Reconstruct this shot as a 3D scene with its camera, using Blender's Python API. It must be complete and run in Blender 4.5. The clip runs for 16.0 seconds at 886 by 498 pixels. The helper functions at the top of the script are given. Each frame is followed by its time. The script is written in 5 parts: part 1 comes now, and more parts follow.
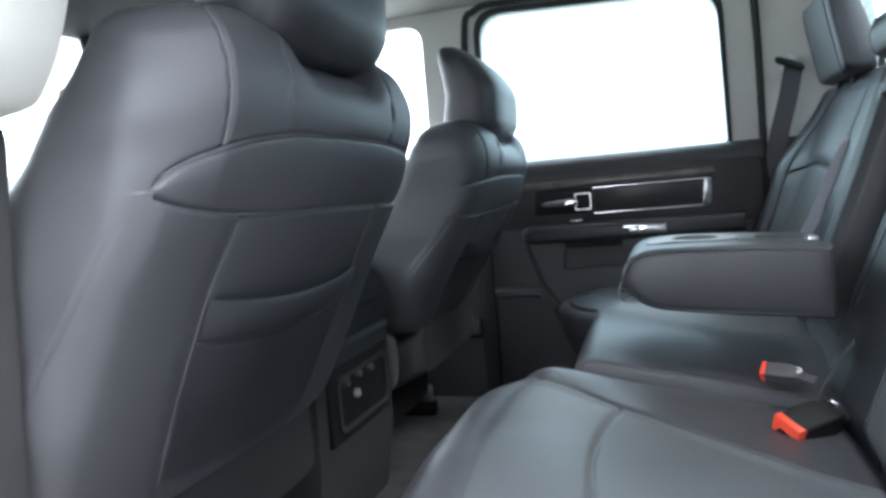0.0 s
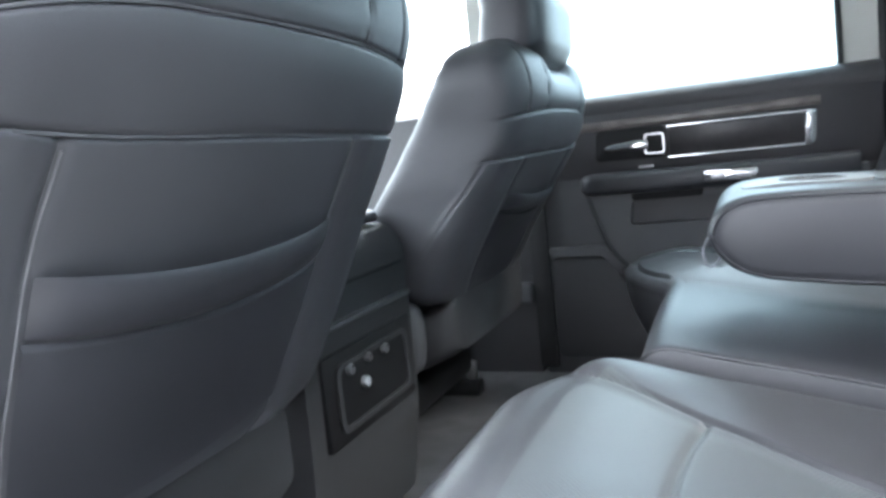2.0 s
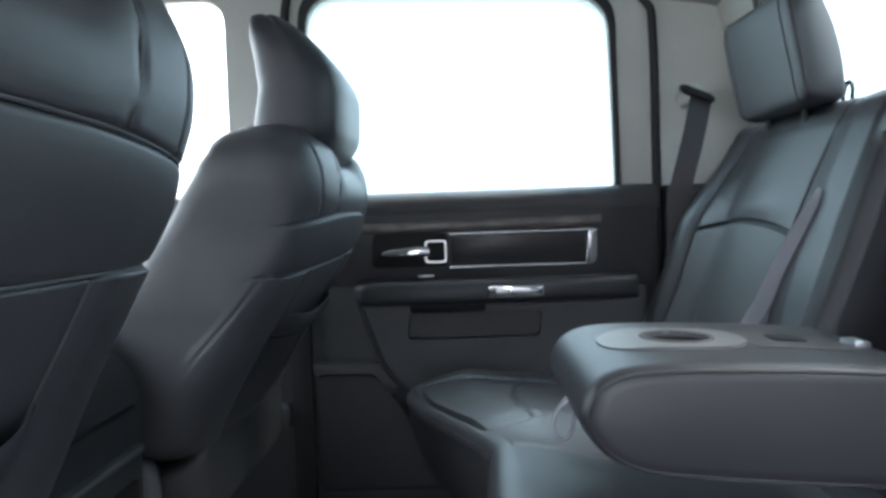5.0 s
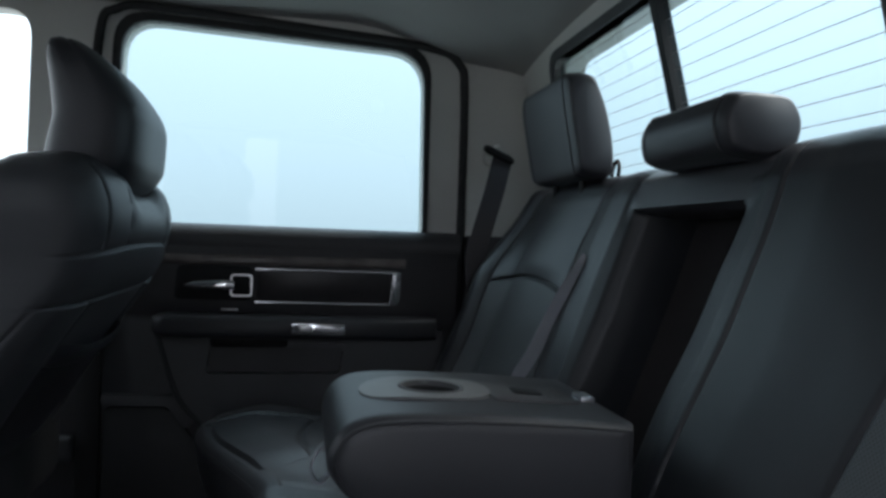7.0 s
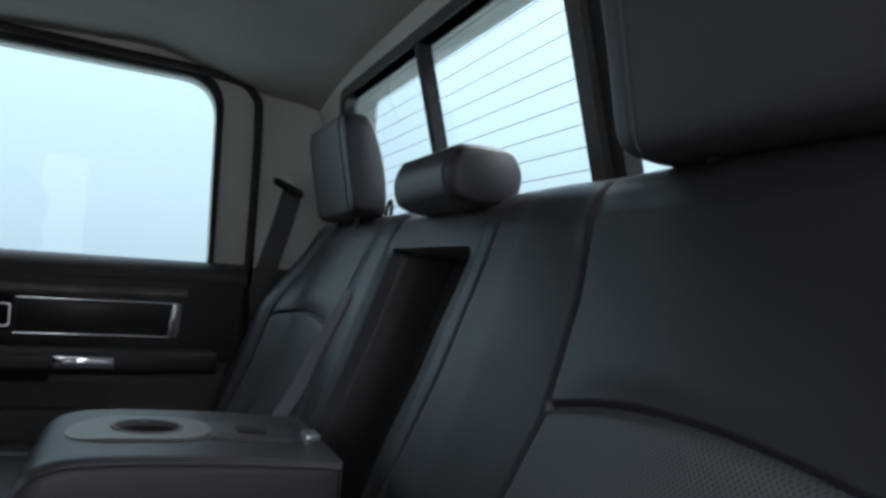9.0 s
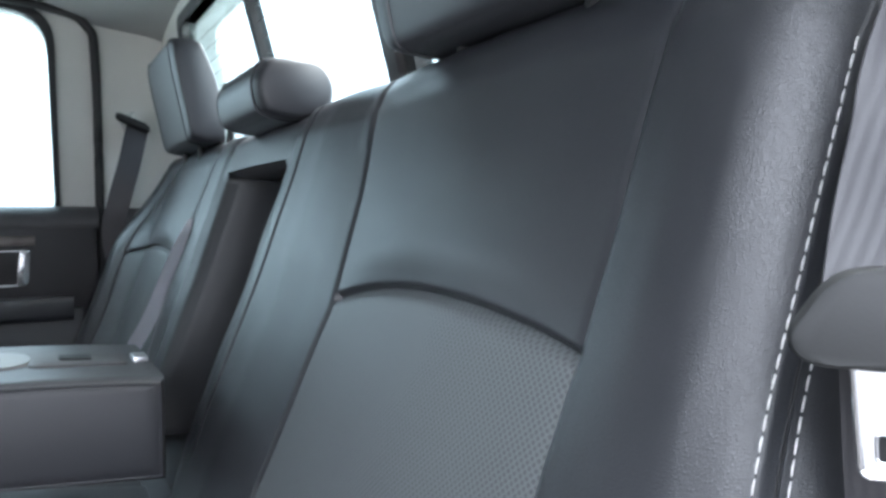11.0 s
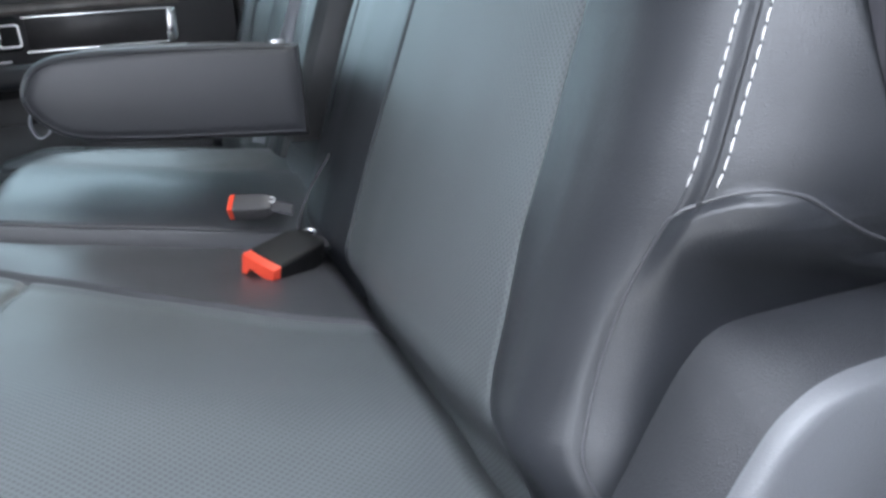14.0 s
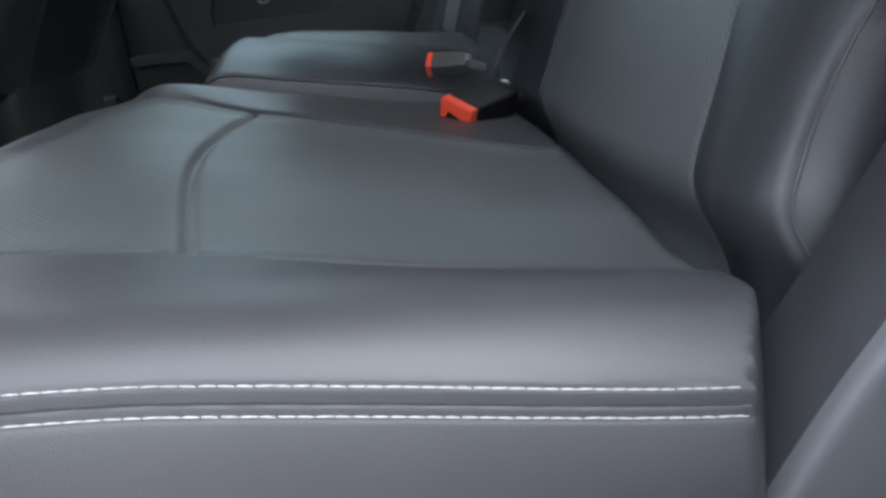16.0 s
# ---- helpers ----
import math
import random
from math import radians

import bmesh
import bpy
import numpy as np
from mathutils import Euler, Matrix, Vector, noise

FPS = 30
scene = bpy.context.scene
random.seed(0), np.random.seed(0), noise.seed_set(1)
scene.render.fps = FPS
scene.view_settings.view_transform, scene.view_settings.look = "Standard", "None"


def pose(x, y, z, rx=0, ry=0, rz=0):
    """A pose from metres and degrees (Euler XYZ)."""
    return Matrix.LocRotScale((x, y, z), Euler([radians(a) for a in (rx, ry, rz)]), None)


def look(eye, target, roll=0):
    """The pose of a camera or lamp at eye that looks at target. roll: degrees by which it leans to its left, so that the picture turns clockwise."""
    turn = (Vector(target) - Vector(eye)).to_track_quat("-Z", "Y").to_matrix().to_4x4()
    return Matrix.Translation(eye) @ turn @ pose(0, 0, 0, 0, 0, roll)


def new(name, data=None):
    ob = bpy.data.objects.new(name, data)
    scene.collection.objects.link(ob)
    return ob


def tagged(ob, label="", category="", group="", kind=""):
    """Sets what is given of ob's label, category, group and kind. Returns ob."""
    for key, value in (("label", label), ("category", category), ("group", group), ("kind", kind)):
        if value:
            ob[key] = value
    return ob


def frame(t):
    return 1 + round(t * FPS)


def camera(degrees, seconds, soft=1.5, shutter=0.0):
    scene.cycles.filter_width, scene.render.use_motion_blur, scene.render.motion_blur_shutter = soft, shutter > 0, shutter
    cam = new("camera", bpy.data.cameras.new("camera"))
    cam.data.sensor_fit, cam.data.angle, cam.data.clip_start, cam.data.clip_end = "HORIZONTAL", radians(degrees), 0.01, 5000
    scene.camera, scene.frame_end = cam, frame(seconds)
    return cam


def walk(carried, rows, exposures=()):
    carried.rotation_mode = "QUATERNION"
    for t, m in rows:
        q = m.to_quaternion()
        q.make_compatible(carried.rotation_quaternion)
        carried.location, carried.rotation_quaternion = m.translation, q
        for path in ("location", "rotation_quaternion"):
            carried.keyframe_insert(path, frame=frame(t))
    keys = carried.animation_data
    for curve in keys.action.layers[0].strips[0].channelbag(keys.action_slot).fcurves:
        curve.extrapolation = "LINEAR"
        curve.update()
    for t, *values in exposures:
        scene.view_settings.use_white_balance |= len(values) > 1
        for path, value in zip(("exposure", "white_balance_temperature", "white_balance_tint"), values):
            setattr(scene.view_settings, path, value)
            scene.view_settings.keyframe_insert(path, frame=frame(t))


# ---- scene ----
cam = camera(60.7, 16.0, 3.2)
SKY, SUN = 0.12, 6.0
CLOUD = (13.6, 14.6, 16.5, 1)
GLASS_DARK = (0.355, 0.465, 0.485)
EXPOSURES = [(0.0, 2.08), (1.0, 2.55), (1.5, 2.84), (2.0, 3.0), (3.0, 3.2), (3.5, 3.2), (4.2, 3.1), (6.3, 0.17), (9.2, 0.2), (11.3, 2.3), (12.5, 2.1), (14.5, 2.3), (15.5, 1.82), (16.0, 1.22)]
PATH = [
    (0, (0.076, -0.378, 0.731), (-0.509, 1.528, 0.577), -5.1),
    (0.5, (0.052, -0.311, 0.723), (-0.49, 1.608, 0.575), -6.7),
    (1, (0.046, -0.23, 0.713), (-0.567, 1.664, 0.527), -6.6),
    (1.5, (0.057, -0.155, 0.707), (-0.638, 1.711, 0.519), -6.2),
    (2, (0.045, -0.093, 0.694), (-0.717, 1.74, 0.45), -6.3),
    (2.5, (0.003, -0.015, 0.69), (-0.679, 1.85, 0.451), -7.3),
    (3, (-0.045, 0.05, 0.686), (-0.684, 1.939, 0.522), -4.7),
    (3.5, (-0.082, 0.089, 0.689), (-0.574, 2.022, 0.544), -4.7),
    (4, (-0.103, 0.125, 0.71), (-0.417, 2.094, 0.56), -4.0),
    (6.5, (-0.037, 0.093, 0.769), (0.198, 2.079, 0.754), 0.9),
    (7, (-0.023, 0.072, 0.773), (0.335, 2.04, 0.752), 2.2),
    (7.5, (0.011, 0.064, 0.785), (0.464, 2.012, 0.763), 2.9),
    (8, (0.019, 0.043, 0.785), (0.571, 1.966, 0.773), 2.4),
    (8.5, (0.073, 0.05, 0.801), (0.691, 1.952, 0.811), 3.5),
    (9, (0.084, 0.028, 0.789), (0.829, 1.882, 0.868), 3.9),
    (9.2, (0.107, 0.031, 0.785), (0.88, 1.873, 0.887), 3.5),
    (11.3, (0.163, -0.044, 0.751), (1.139, 1.697, 0.623), -0.3),
    (11.5, (0.164, -0.048, 0.742), (1.125, 1.698, 0.583), -0.1),
    (12, (0.163, -0.059, 0.72), (1.085, 1.694, 0.445), -1.8),
    (12.5, (0.166, -0.069, 0.698), (1.005, 1.706, 0.316), -3.1),
    (13, (0.159, -0.086, 0.676), (0.949, 1.701, 0.247), -3.4),
    (13.5, (0.15, -0.108, 0.654), (0.835, 1.697, 0.132), -5.3),
    (14, (0.142, -0.125, 0.617), (0.74, 1.7, 0.057), -4.9),
    (14.5, (0.14, -0.141, 0.59), (0.629, 1.696, -0.031), -5.8),
    (15, (0.141, -0.15, 0.568), (0.514, 1.708, -0.068), -6.9),
    (15.5, (0.124, -0.169, 0.553), (0.383, 1.699, -0.114), -6.5),
    (16, (0.105, -0.166, 0.542), (0.247, 1.713, -0.129), -6.6),
]
walk(cam, [(t, look(eye, target, roll)) for t, eye, target, roll in PATH], EXPOSURES)

# ---- light ----
world = bpy.data.worlds.new("world")
scene.world = world
world.use_nodes = True
wn = world.node_tree
sky = wn.nodes.new("ShaderNodeTexSky")
sky.sky_type = 'NISHITA'
sky.sun_disc = False
sky.sun_elevation, sky.sun_rotation = radians(56), radians(95)
sky.air_density, sky.dust_density, sky.ozone_density = 1.0, 2.5, 1.2
wn.nodes["Background"].inputs[1].default_value = SKY
veil = wn.nodes.new("ShaderNodeMix")          # a bright, even layer of cloud before the blue
veil.data_type = 'RGBA'
veil.inputs[0].default_value = 0.85
veil.inputs[7].default_value = CLOUD
wn.links.new(sky.outputs[0], veil.inputs[6])
# an even overcast, brighter overhead than at the horizon
way = wn.nodes.new("ShaderNodeTexCoord")
split = wn.nodes.new("ShaderNodeSeparateXYZ")
rise = wn.nodes.new("ShaderNodeMapRange")
rise.inputs[1].default_value, rise.inputs[2].default_value = 0.0, 1.0
rise.inputs[3].default_value, rise.inputs[4].default_value = 0.95, 2.5
wn.links.new(way.outputs["Generated"], split.inputs[0])
wn.links.new(split.outputs["Z"], rise.inputs[0])
scale = wn.nodes.new("ShaderNodeVectorMath")
scale.operation = 'SCALE'
wn.links.new(veil.outputs[2], scale.inputs[0])
wn.links.new(rise.outputs[0], scale.inputs["Scale"])
wn.links.new(scale.outputs[0], wn.nodes["Background"].inputs[0])
sun = new("sun", bpy.data.lights.new("sun", 'SUN'))
sun.data.energy, sun.data.angle, sun.data.color = SUN, radians(45), (1.0, 1.0, 0.98)
sun.matrix_world = look((5.0, 0.9, 7.6), (0.0, 0.5, 0.4))

# ---- materials ----


def material(name, colour, rough=0.5, metal=0.0, grain=0.0, grain_scale=400.0, mottle=0.12, mottle_scale=6.0,
             spec=0.5, tex="noise", coat=0.0):
    """A surface with slow mottling of colour and gloss and a fine relief."""
    m = bpy.data.materials.new(name)
    m.use_nodes = True
    t = m.node_tree
    p = t.nodes["Principled BSDF"]
    p.inputs["Metallic"].default_value = metal
    p.inputs["Specular IOR Level"].default_value = spec
    p.inputs["Coat Weight"].default_value = coat
    co = t.nodes.new("ShaderNodeTexCoord")
    n = t.nodes.new("ShaderNodeTexNoise")
    n.inputs["Scale"].default_value, n.inputs["Detail"].default_value = mottle_scale, 6
    t.links.new(co.outputs["Object"], n.inputs["Vector"])
    ramp = t.nodes.new("ShaderNodeValToRGB")
    a, b = ramp.color_ramp.elements
    a.position, b.position = 0.3, 0.7
    a.color = [c * (1 - mottle) for c in colour] + [1]
    b.color = [min(1, c * (1 + mottle)) for c in colour] + [1]
    t.links.new(n.outputs["Fac"], ramp.inputs[0])
    t.links.new(ramp.outputs[0], p.inputs["Base Color"])
    mr = t.nodes.new("ShaderNodeMapRange")
    mr.inputs[3].default_value, mr.inputs[4].default_value = max(0.02, rough - 0.06), min(1, rough + 0.06)
    t.links.new(n.outputs["Fac"], mr.inputs[0])
    t.links.new(mr.outputs[0], p.inputs["Roughness"])
    if grain:
        if tex == "leather":
            g = t.nodes.new("ShaderNodeTexVoronoi")
            g.feature = 'DISTANCE_TO_EDGE'
            out = g.outputs["Distance"]
        else:
            g = t.nodes.new("ShaderNodeTexNoise")
            g.inputs["Detail"].default_value = 3
            out = g.outputs["Fac"]
        g.inputs["Scale"].default_value = grain_scale
        t.links.new(co.outputs["Object"], g.inputs["Vector"])
        bump = t.nodes.new("ShaderNodeBump")
        bump.inputs["Strength"].default_value, bump.inputs["Distance"].default_value = grain, 0.001
        t.links.new(out, bump.inputs["Height"])
        t.links.new(bump.outputs[0], p.inputs["Normal"])
    return m


def perforated(name, colour, rough, pitch, axes=("Y", "Z"), depth=0.6):
    """Leather with rows of small round holes, pitch metres apart, in the plane of the two axes."""
    m = material(name, colour, rough, grain=0.15, grain_scale=900, tex="leather", mottle=0.08)
    t = m.node_tree
    p = t.nodes["Principled BSDF"]
    co = t.nodes.new("ShaderNodeTexCoord")
    sep = t.nodes.new("ShaderNodeSeparateXYZ")
    t.links.new(co.outputs["Object"], sep.inputs[0])

    def math(op, a, b=None):
        k = t.nodes.new("ShaderNodeMath")
        k.operation = op
        for i, v in enumerate((a, b)):
            if v is None:
                continue
            if isinstance(v, (int, float)):
                k.inputs[i].default_value = v
            else:
                t.links.new(v, k.inputs[i])
        return k.outputs[0]
    s, c = sep.outputs[axes[0]], sep.outputs[axes[1]]
    u = math('MULTIPLY', math('ADD', s, c), 0.7071 / pitch)
    v = math('MULTIPLY', math('SUBTRACT', s, c), 0.7071 / pitch)
    du = math('SUBTRACT', math('FRACT', u), 0.5)
    dv = math('SUBTRACT', math('FRACT', v), 0.5)
    r2 = math('ADD', math('MULTIPLY', du, du), math('MULTIPLY', dv, dv))
    hole = math('LESS_THAN', r2, 0.11)
    mix = t.nodes.new("ShaderNodeMix")
    mix.data_type = 'RGBA'
    old = p.inputs["Base Color"].links[0].from_socket
    t.links.new(math('MULTIPLY', hole, depth), mix.inputs[0])
    t.links.new(old, mix.inputs[6])
    mix.inputs[7].default_value = (0.008, 0.008, 0.009, 1)
    t.links.new(mix.outputs[2], p.inputs["Base Color"])
    bump = t.nodes.new("ShaderNodeBump")
    bump.inputs["Strength"].default_value, bump.inputs["Distance"].default_value = 0.5, 0.0012
    t.links.new(math('MULTIPLY', hole, -1.0), bump.inputs["Height"])
    prev = p.inputs["Normal"].links[0].from_node
    t.links.new(prev.outputs[0], bump.inputs["Normal"])
    t.links.new(bump.outputs[0], p.inputs["Normal"])
    return m


def glass(name, tint):
    """A thin pane: light passes straight, tinted, with a Fresnel sheen."""
    m = bpy.data.materials.new(name)
    m.use_nodes = True
    t = m.node_tree
    t.nodes.remove(t.nodes["Principled BSDF"])
    tr, gl, mx, fr = (t.nodes.new("ShaderNode" + k) for k in ("BsdfTransparent", "BsdfGlossy", "MixShader", "Fresnel"))
    tr.inputs[0].default_value = (*tint, 1)
    gl.inputs["Roughness"].default_value = 0.02
    fr.inputs[0].default_value = 1.5
    t.links.new(fr.outputs[0], mx.inputs[0])
    t.links.new(tr.outputs[0], mx.inputs[1])
    t.links.new(gl.outputs[0], mx.inputs[2])
    t.links.new(mx.outputs[0], t.nodes["Material Output"].inputs[0])
    return m


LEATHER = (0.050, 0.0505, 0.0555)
INSERT = (0.092, 0.100, 0.104)
leather = material("grey_leather", LEATHER, 0.40, grain=0.18, grain_scale=850, tex="leather", spec=0.55)
leather_front = material("front_seat_leather", (0.063, 0.064, 0.070), 0.46, grain=0.20, grain_scale=850, tex="leather", spec=0.42)
leather_dark = material("dark_and_shaded_leather", (0.034, 0.035, 0.040), 0.43, grain=0.16, grain_scale=850, tex="leather")
leather_back_shaded = material("shaded_backrest_leather", (0.021, 0.0225, 0.026), 0.34, grain=0.28, grain_scale=850, tex="leather", spec=0.5)
leather_highlight = material("seam_highlight_leather", (0.105, 0.108, 0.114), 0.55, mottle=0.2, mottle_scale=60)
trim_soft_shaded = material("shaded_soft_vinyl", (0.017, 0.018, 0.021), 0.48, grain=0.4, grain_scale=850, tex="leather", spec=0.35)
felt = material("black_felt", (0.028, 0.024, 0.025), 1.0, grain=0.6, grain_scale=900)
perf_back = perforated("perforated_leather_back", INSERT, 0.45, 0.0030, depth=0.55)
perf_seat = perforated("perforated_leather_cushion", INSERT, 0.45, 0.0034, ("X", "Y"), 0.42)
seam_dark = material("seam_shadow", (0.02, 0.02, 0.022), 0.8)
thread = material("white_thread", (0.75, 0.75, 0.74), 0.7, grain=0.5, grain_scale=2500)
plastic = material("dark_grey_plastic", (0.052, 0.050, 0.053), 0.5, grain=0.4, grain_scale=900)
plastic_deep = material("charcoal_plastic", (0.030, 0.030, 0.032), 0.55, grain=0.4, grain_scale=900)
plastic_mid = material("grey_plastic", (0.075, 0.076, 0.08), 0.5, grain=0.4, grain_scale=900)
plastic_pale = material("pale_grey_plastic", (0.15, 0.155, 0.158), 0.45, grain=0.2, grain_scale=900)
plastic_black = material("black_plastic", (0.008, 0.008, 0.009), 0.55, grain=0.3, grain_scale=900, spec=0.3)
plastic_smooth = material("smooth_charcoal_plastic", (0.026, 0.027, 0.028), 0.6, grain=0.06, grain_scale=900, spec=0.35)
trim_light = material("light_grey_trim", (0.58, 0.58, 0.545), 0.6, grain=0.3, grain_scale=700, mottle=0.05)
headliner = material("headliner_fabric", (0.36, 0.36, 0.345), 0.95, grain=0.8, grain_scale=900, mottle=0.06)
wood = material("dark_wood_veneer", (0.16, 0.138, 0.128), 0.38, mottle=0.3, mottle_scale=25, coat=0.3)
veneer = material("dark_satin_panel", (0.035, 0.032, 0.034), 0.35, mottle=0.2, mottle_scale=30)
chrome = material("chrome", (0.86, 0.87, 0.88), 0.10, metal=1.0, mottle=0.03, mottle_scale=40)
satin = material("satin_metal", (0.62, 0.62, 0.63), 0.3, metal=1.0, mottle=0.05, mottle_scale=60)
vinyl_lit = material("lit_grey_vinyl", (0.088, 0.091, 0.099), 0.38, grain=0.25, grain_scale=800, tex="leather")
carpet = material("charcoal_carpet", (0.052, 0.051, 0.054), 0.9, grain=1.0, grain_scale=500, mottle=0.38, mottle_scale=14)
rubber = material("black_rubber", (0.018, 0.018, 0.019), 0.7, grain=0.3, grain_scale=500)
webbing = material("belt_webbing", (0.045, 0.044, 0.050), 0.75, grain=0.6, grain_scale=900)
webbing_ribbed = material("ribbed_belt_webbing", (0.016, 0.0155, 0.020), 0.42, grain=0.10, grain_scale=900, spec=0.5)
rib = webbing_ribbed.node_tree
wave = rib.nodes.new("ShaderNodeTexWave")       # lengthwise ribs of the weave
wave.bands_direction = 'Y'
wave.inputs["Scale"].default_value, wave.inputs["Distortion"].default_value = 95, 0.6
rib.links.new(rib.nodes["Texture Coordinate"].outputs["Object"], wave.inputs["Vector"])
ribs = rib.nodes.new("ShaderNodeBump")
ribs.inputs["Strength"].default_value, ribs.inputs["Distance"].default_value = 0.16, 0.0005
rib.links.new(wave.outputs["Fac"], ribs.inputs["Height"])
rib.links.new(rib.nodes["Bump"].outputs[0], ribs.inputs["Normal"])
rib.links.new(ribs.outputs[0], rib.nodes["Principled BSDF"].inputs["Normal"])
red = material("red_plastic", (0.72, 0.07, 0.035), 0.4, mottle=0.06)
glass_dark = glass("privacy_glass", GLASS_DARK)
glass_clear = glass("clear_glass", (0.86, 0.92, 0.90))
asphalt = material("pale_concrete", (0.24, 0.24, 0.235), 0.9, grain=0.5, grain_scale=60, mottle=0.1, mottle_scale=0.8)
wall_dark = material("light_block_grey", (0.13, 0.13, 0.135), 0.9, grain=0.5, grain_scale=60, mottle=0.1, mottle_scale=0.8)
webbing_pale = material("pale_belt_webbing", (0.30, 0.31, 0.34), 0.6, grain=0.6, grain_scale=900)
wire = material("defroster_wire", (0.10, 0.09, 0.085), 0.6)

# ---- mesh helpers ----


def mesh_of(name, bm, mat, smooth=True):
    me = bpy.data.meshes.new(name)
    bmesh.ops.recalc_face_normals(bm, faces=bm.faces)
    bm.to_mesh(me)
    bm.free()
    me.materials.append(mat)
    if smooth:
        me.shade_smooth()
        me.set_sharp_from_angle(angle=radians(40))
    return me


def part(name, bm, mat, parent=None, label="", smooth=True):
    ob = new(name, mesh_of(name, bm, mat, smooth))
    if parent is not None:
        ob.parent = parent
    return tagged(ob, label) if label else ob


def thing(name, label, category, group="", kind="", at=(0, 0, 0)):
    """An empty at the base of a thing; parts are placed in its own space, so it stands at the world's origin unless it repeats."""
    return tagged(new(name), label, category, group, kind)


def single(name, bm, mat, label, category, group="", kind="", smooth=True):
    return tagged(part(name, bm, mat, None, "", smooth), label, category, group, kind)


def lerp(v, xs, ys):
    return float(np.interp(v, xs, ys))


def smooth_step(v, a, b):
    k = min(1.0, max(0.0, (v - a) / (b - a)))
    return k * k * (3 - 2 * k)


def groove(d, width, depth):
    """The sink of a seam at distance d from it."""
    return depth * math.exp(-(d / width) ** 2)


def surface(us, vs, fn, keep=None, bm=None, wrap=False):
    """A sheet of quads over us x vs; keep(u, v) picks the faces."""
    bm = bm or bmesh.new()
    grid = [[None] * len(vs) for _ in us]

    def vert(i, j):
        if grid[i][j] is None:
            grid[i][j] = bm.verts.new(fn(us[i], vs[j]))
        return grid[i][j]
    for i in range(len(us) - 1 + (1 if wrap else 0)):
        i2 = (i + 1) % len(us)
        for j in range(len(vs) - 1):
            if keep and not keep((us[i] + us[i2]) / 2, (vs[j] + vs[j + 1]) / 2):
                continue
            bm.faces.new((vert(i, j), vert(i2, j), vert(i2, j + 1), vert(i, j + 1)))
    return bm


def steps(a, b, n):
    return [a + (b - a) * i / (n - 1) for i in range(n)]


def box(lo, hi, bevel=0.0, segs=2, bm=None):
    own = bm is None
    b = bmesh.new()
    vs = [b.verts.new((x, y, z)) for x in (lo[0], hi[0]) for y in (lo[1], hi[1]) for z in (lo[2], hi[2])]
    for f in ((0, 1, 3, 2), (4, 6, 7, 5), (0, 4, 5, 1), (2, 3, 7, 6), (0, 2, 6, 4), (1, 5, 7, 3)):
        b.faces.new([vs[i] for i in f])
    bmesh.ops.recalc_face_normals(b, faces=b.faces)
    if bevel:
        bmesh.ops.bevel(b, geom=b.edges[:], offset=bevel, segments=segs, affect='EDGES', profile=0.5)
    if own:
        return b
    return join(bm, b)


def join(bm, b):
    me = bpy.data.meshes.new("tmp")
    b.to_mesh(me)
    b.free()
    bm.from_mesh(me)
    bpy.data.meshes.remove(me)
    return bm


def loft(rings, cap=True, bm=None):
    """Rings of equal length joined one to the next."""
    bm = bm or bmesh.new()
    vs = [[bm.verts.new(p) for p in r] for r in rings]
    n = len(rings[0])
    for a, b in zip(vs, vs[1:]):
        for i in range(n):
            bm.faces.new((a[i], a[(i + 1) % n], b[(i + 1) % n], b[i]))
    if cap:
        bm.faces.new(vs[0][::-1])
        bm.faces.new(vs[-1])
    return bm


def super_ring(cx, cy, a, b, p=2.6, n=40):
    """A rounded rectangle as points (u, v)."""
    out = []
    for i in range(n):
        t = 2 * math.pi * i / n
        c, s = math.cos(t), math.sin(t)
        out.append((cx + a * math.copysign(abs(c) ** (2 / p), c), cy + b * math.copysign(abs(s) ** (2 / p), s)))
    return out


def tube(pts, r, n=8, bm=None, flat=1.0, up=(0, 0, 1), cap=True):
    """A round or flattened rod along points; flat is the height over the width."""
    pts = [Vector(p) for p in pts]
    rings = []
    for i, p in enumerate(pts):
        d = (pts[min(i + 1, len(pts) - 1)] - pts[max(i - 1, 0)]).normalized()
        side = d.cross(Vector(up))
        side = side.normalized() if side.length > 1e-4 else d.orthogonal().normalized()
        top = side.cross(d).normalized()
        rr = r[i] if isinstance(r, (list, tuple)) else r
        rings.append([p + side * rr * math.cos(2 * math.pi * k / n) + top * rr * flat * math.sin(2 * math.pi * k / n) for k in range(n)])
    return loft(rings, cap, bm)


def ribbon(pts, sides, width, thick=0.0016, bm=None):
    """Webbing: a flat strap along points, lying across the given side directions."""
    rings = []
    for i, (p, s) in enumerate(zip(pts, sides)):
        p, s = Vector(p), Vector(s).normalized()
        d = (Vector(pts[min(i + 1, len(pts) - 1)]) - Vector(pts[max(i - 1, 0)])).normalized()
        s = (s - d * s.dot(d)).normalized()
        n = d.cross(s).normalized() * thick
        rings.append([p - s * width / 2 - n, p + s * width / 2 - n, p + s * width / 2 + n, p - s * width / 2 + n])
    return loft(rings, True, bm)


def spline(pts, n=12):
    """Points along a smooth curve through pts."""
    pts = [Vector(p) for p in pts]
    q = [2 * pts[0] - pts[1]] + pts + [2 * pts[-1] - pts[-2]]
    out = []
    for i in range(1, len(q) - 2):
        for k in range(n):
            t = k / n
            a, b, c, d = q[i - 1:i + 3]
            out.append(0.5 * ((2 * b) + (c - a) * t + (2 * a - 5 * b + 4 * c - d) * t * t + (3 * b - a - 3 * c + d) * t ** 3))
    return out + [pts[-1]]


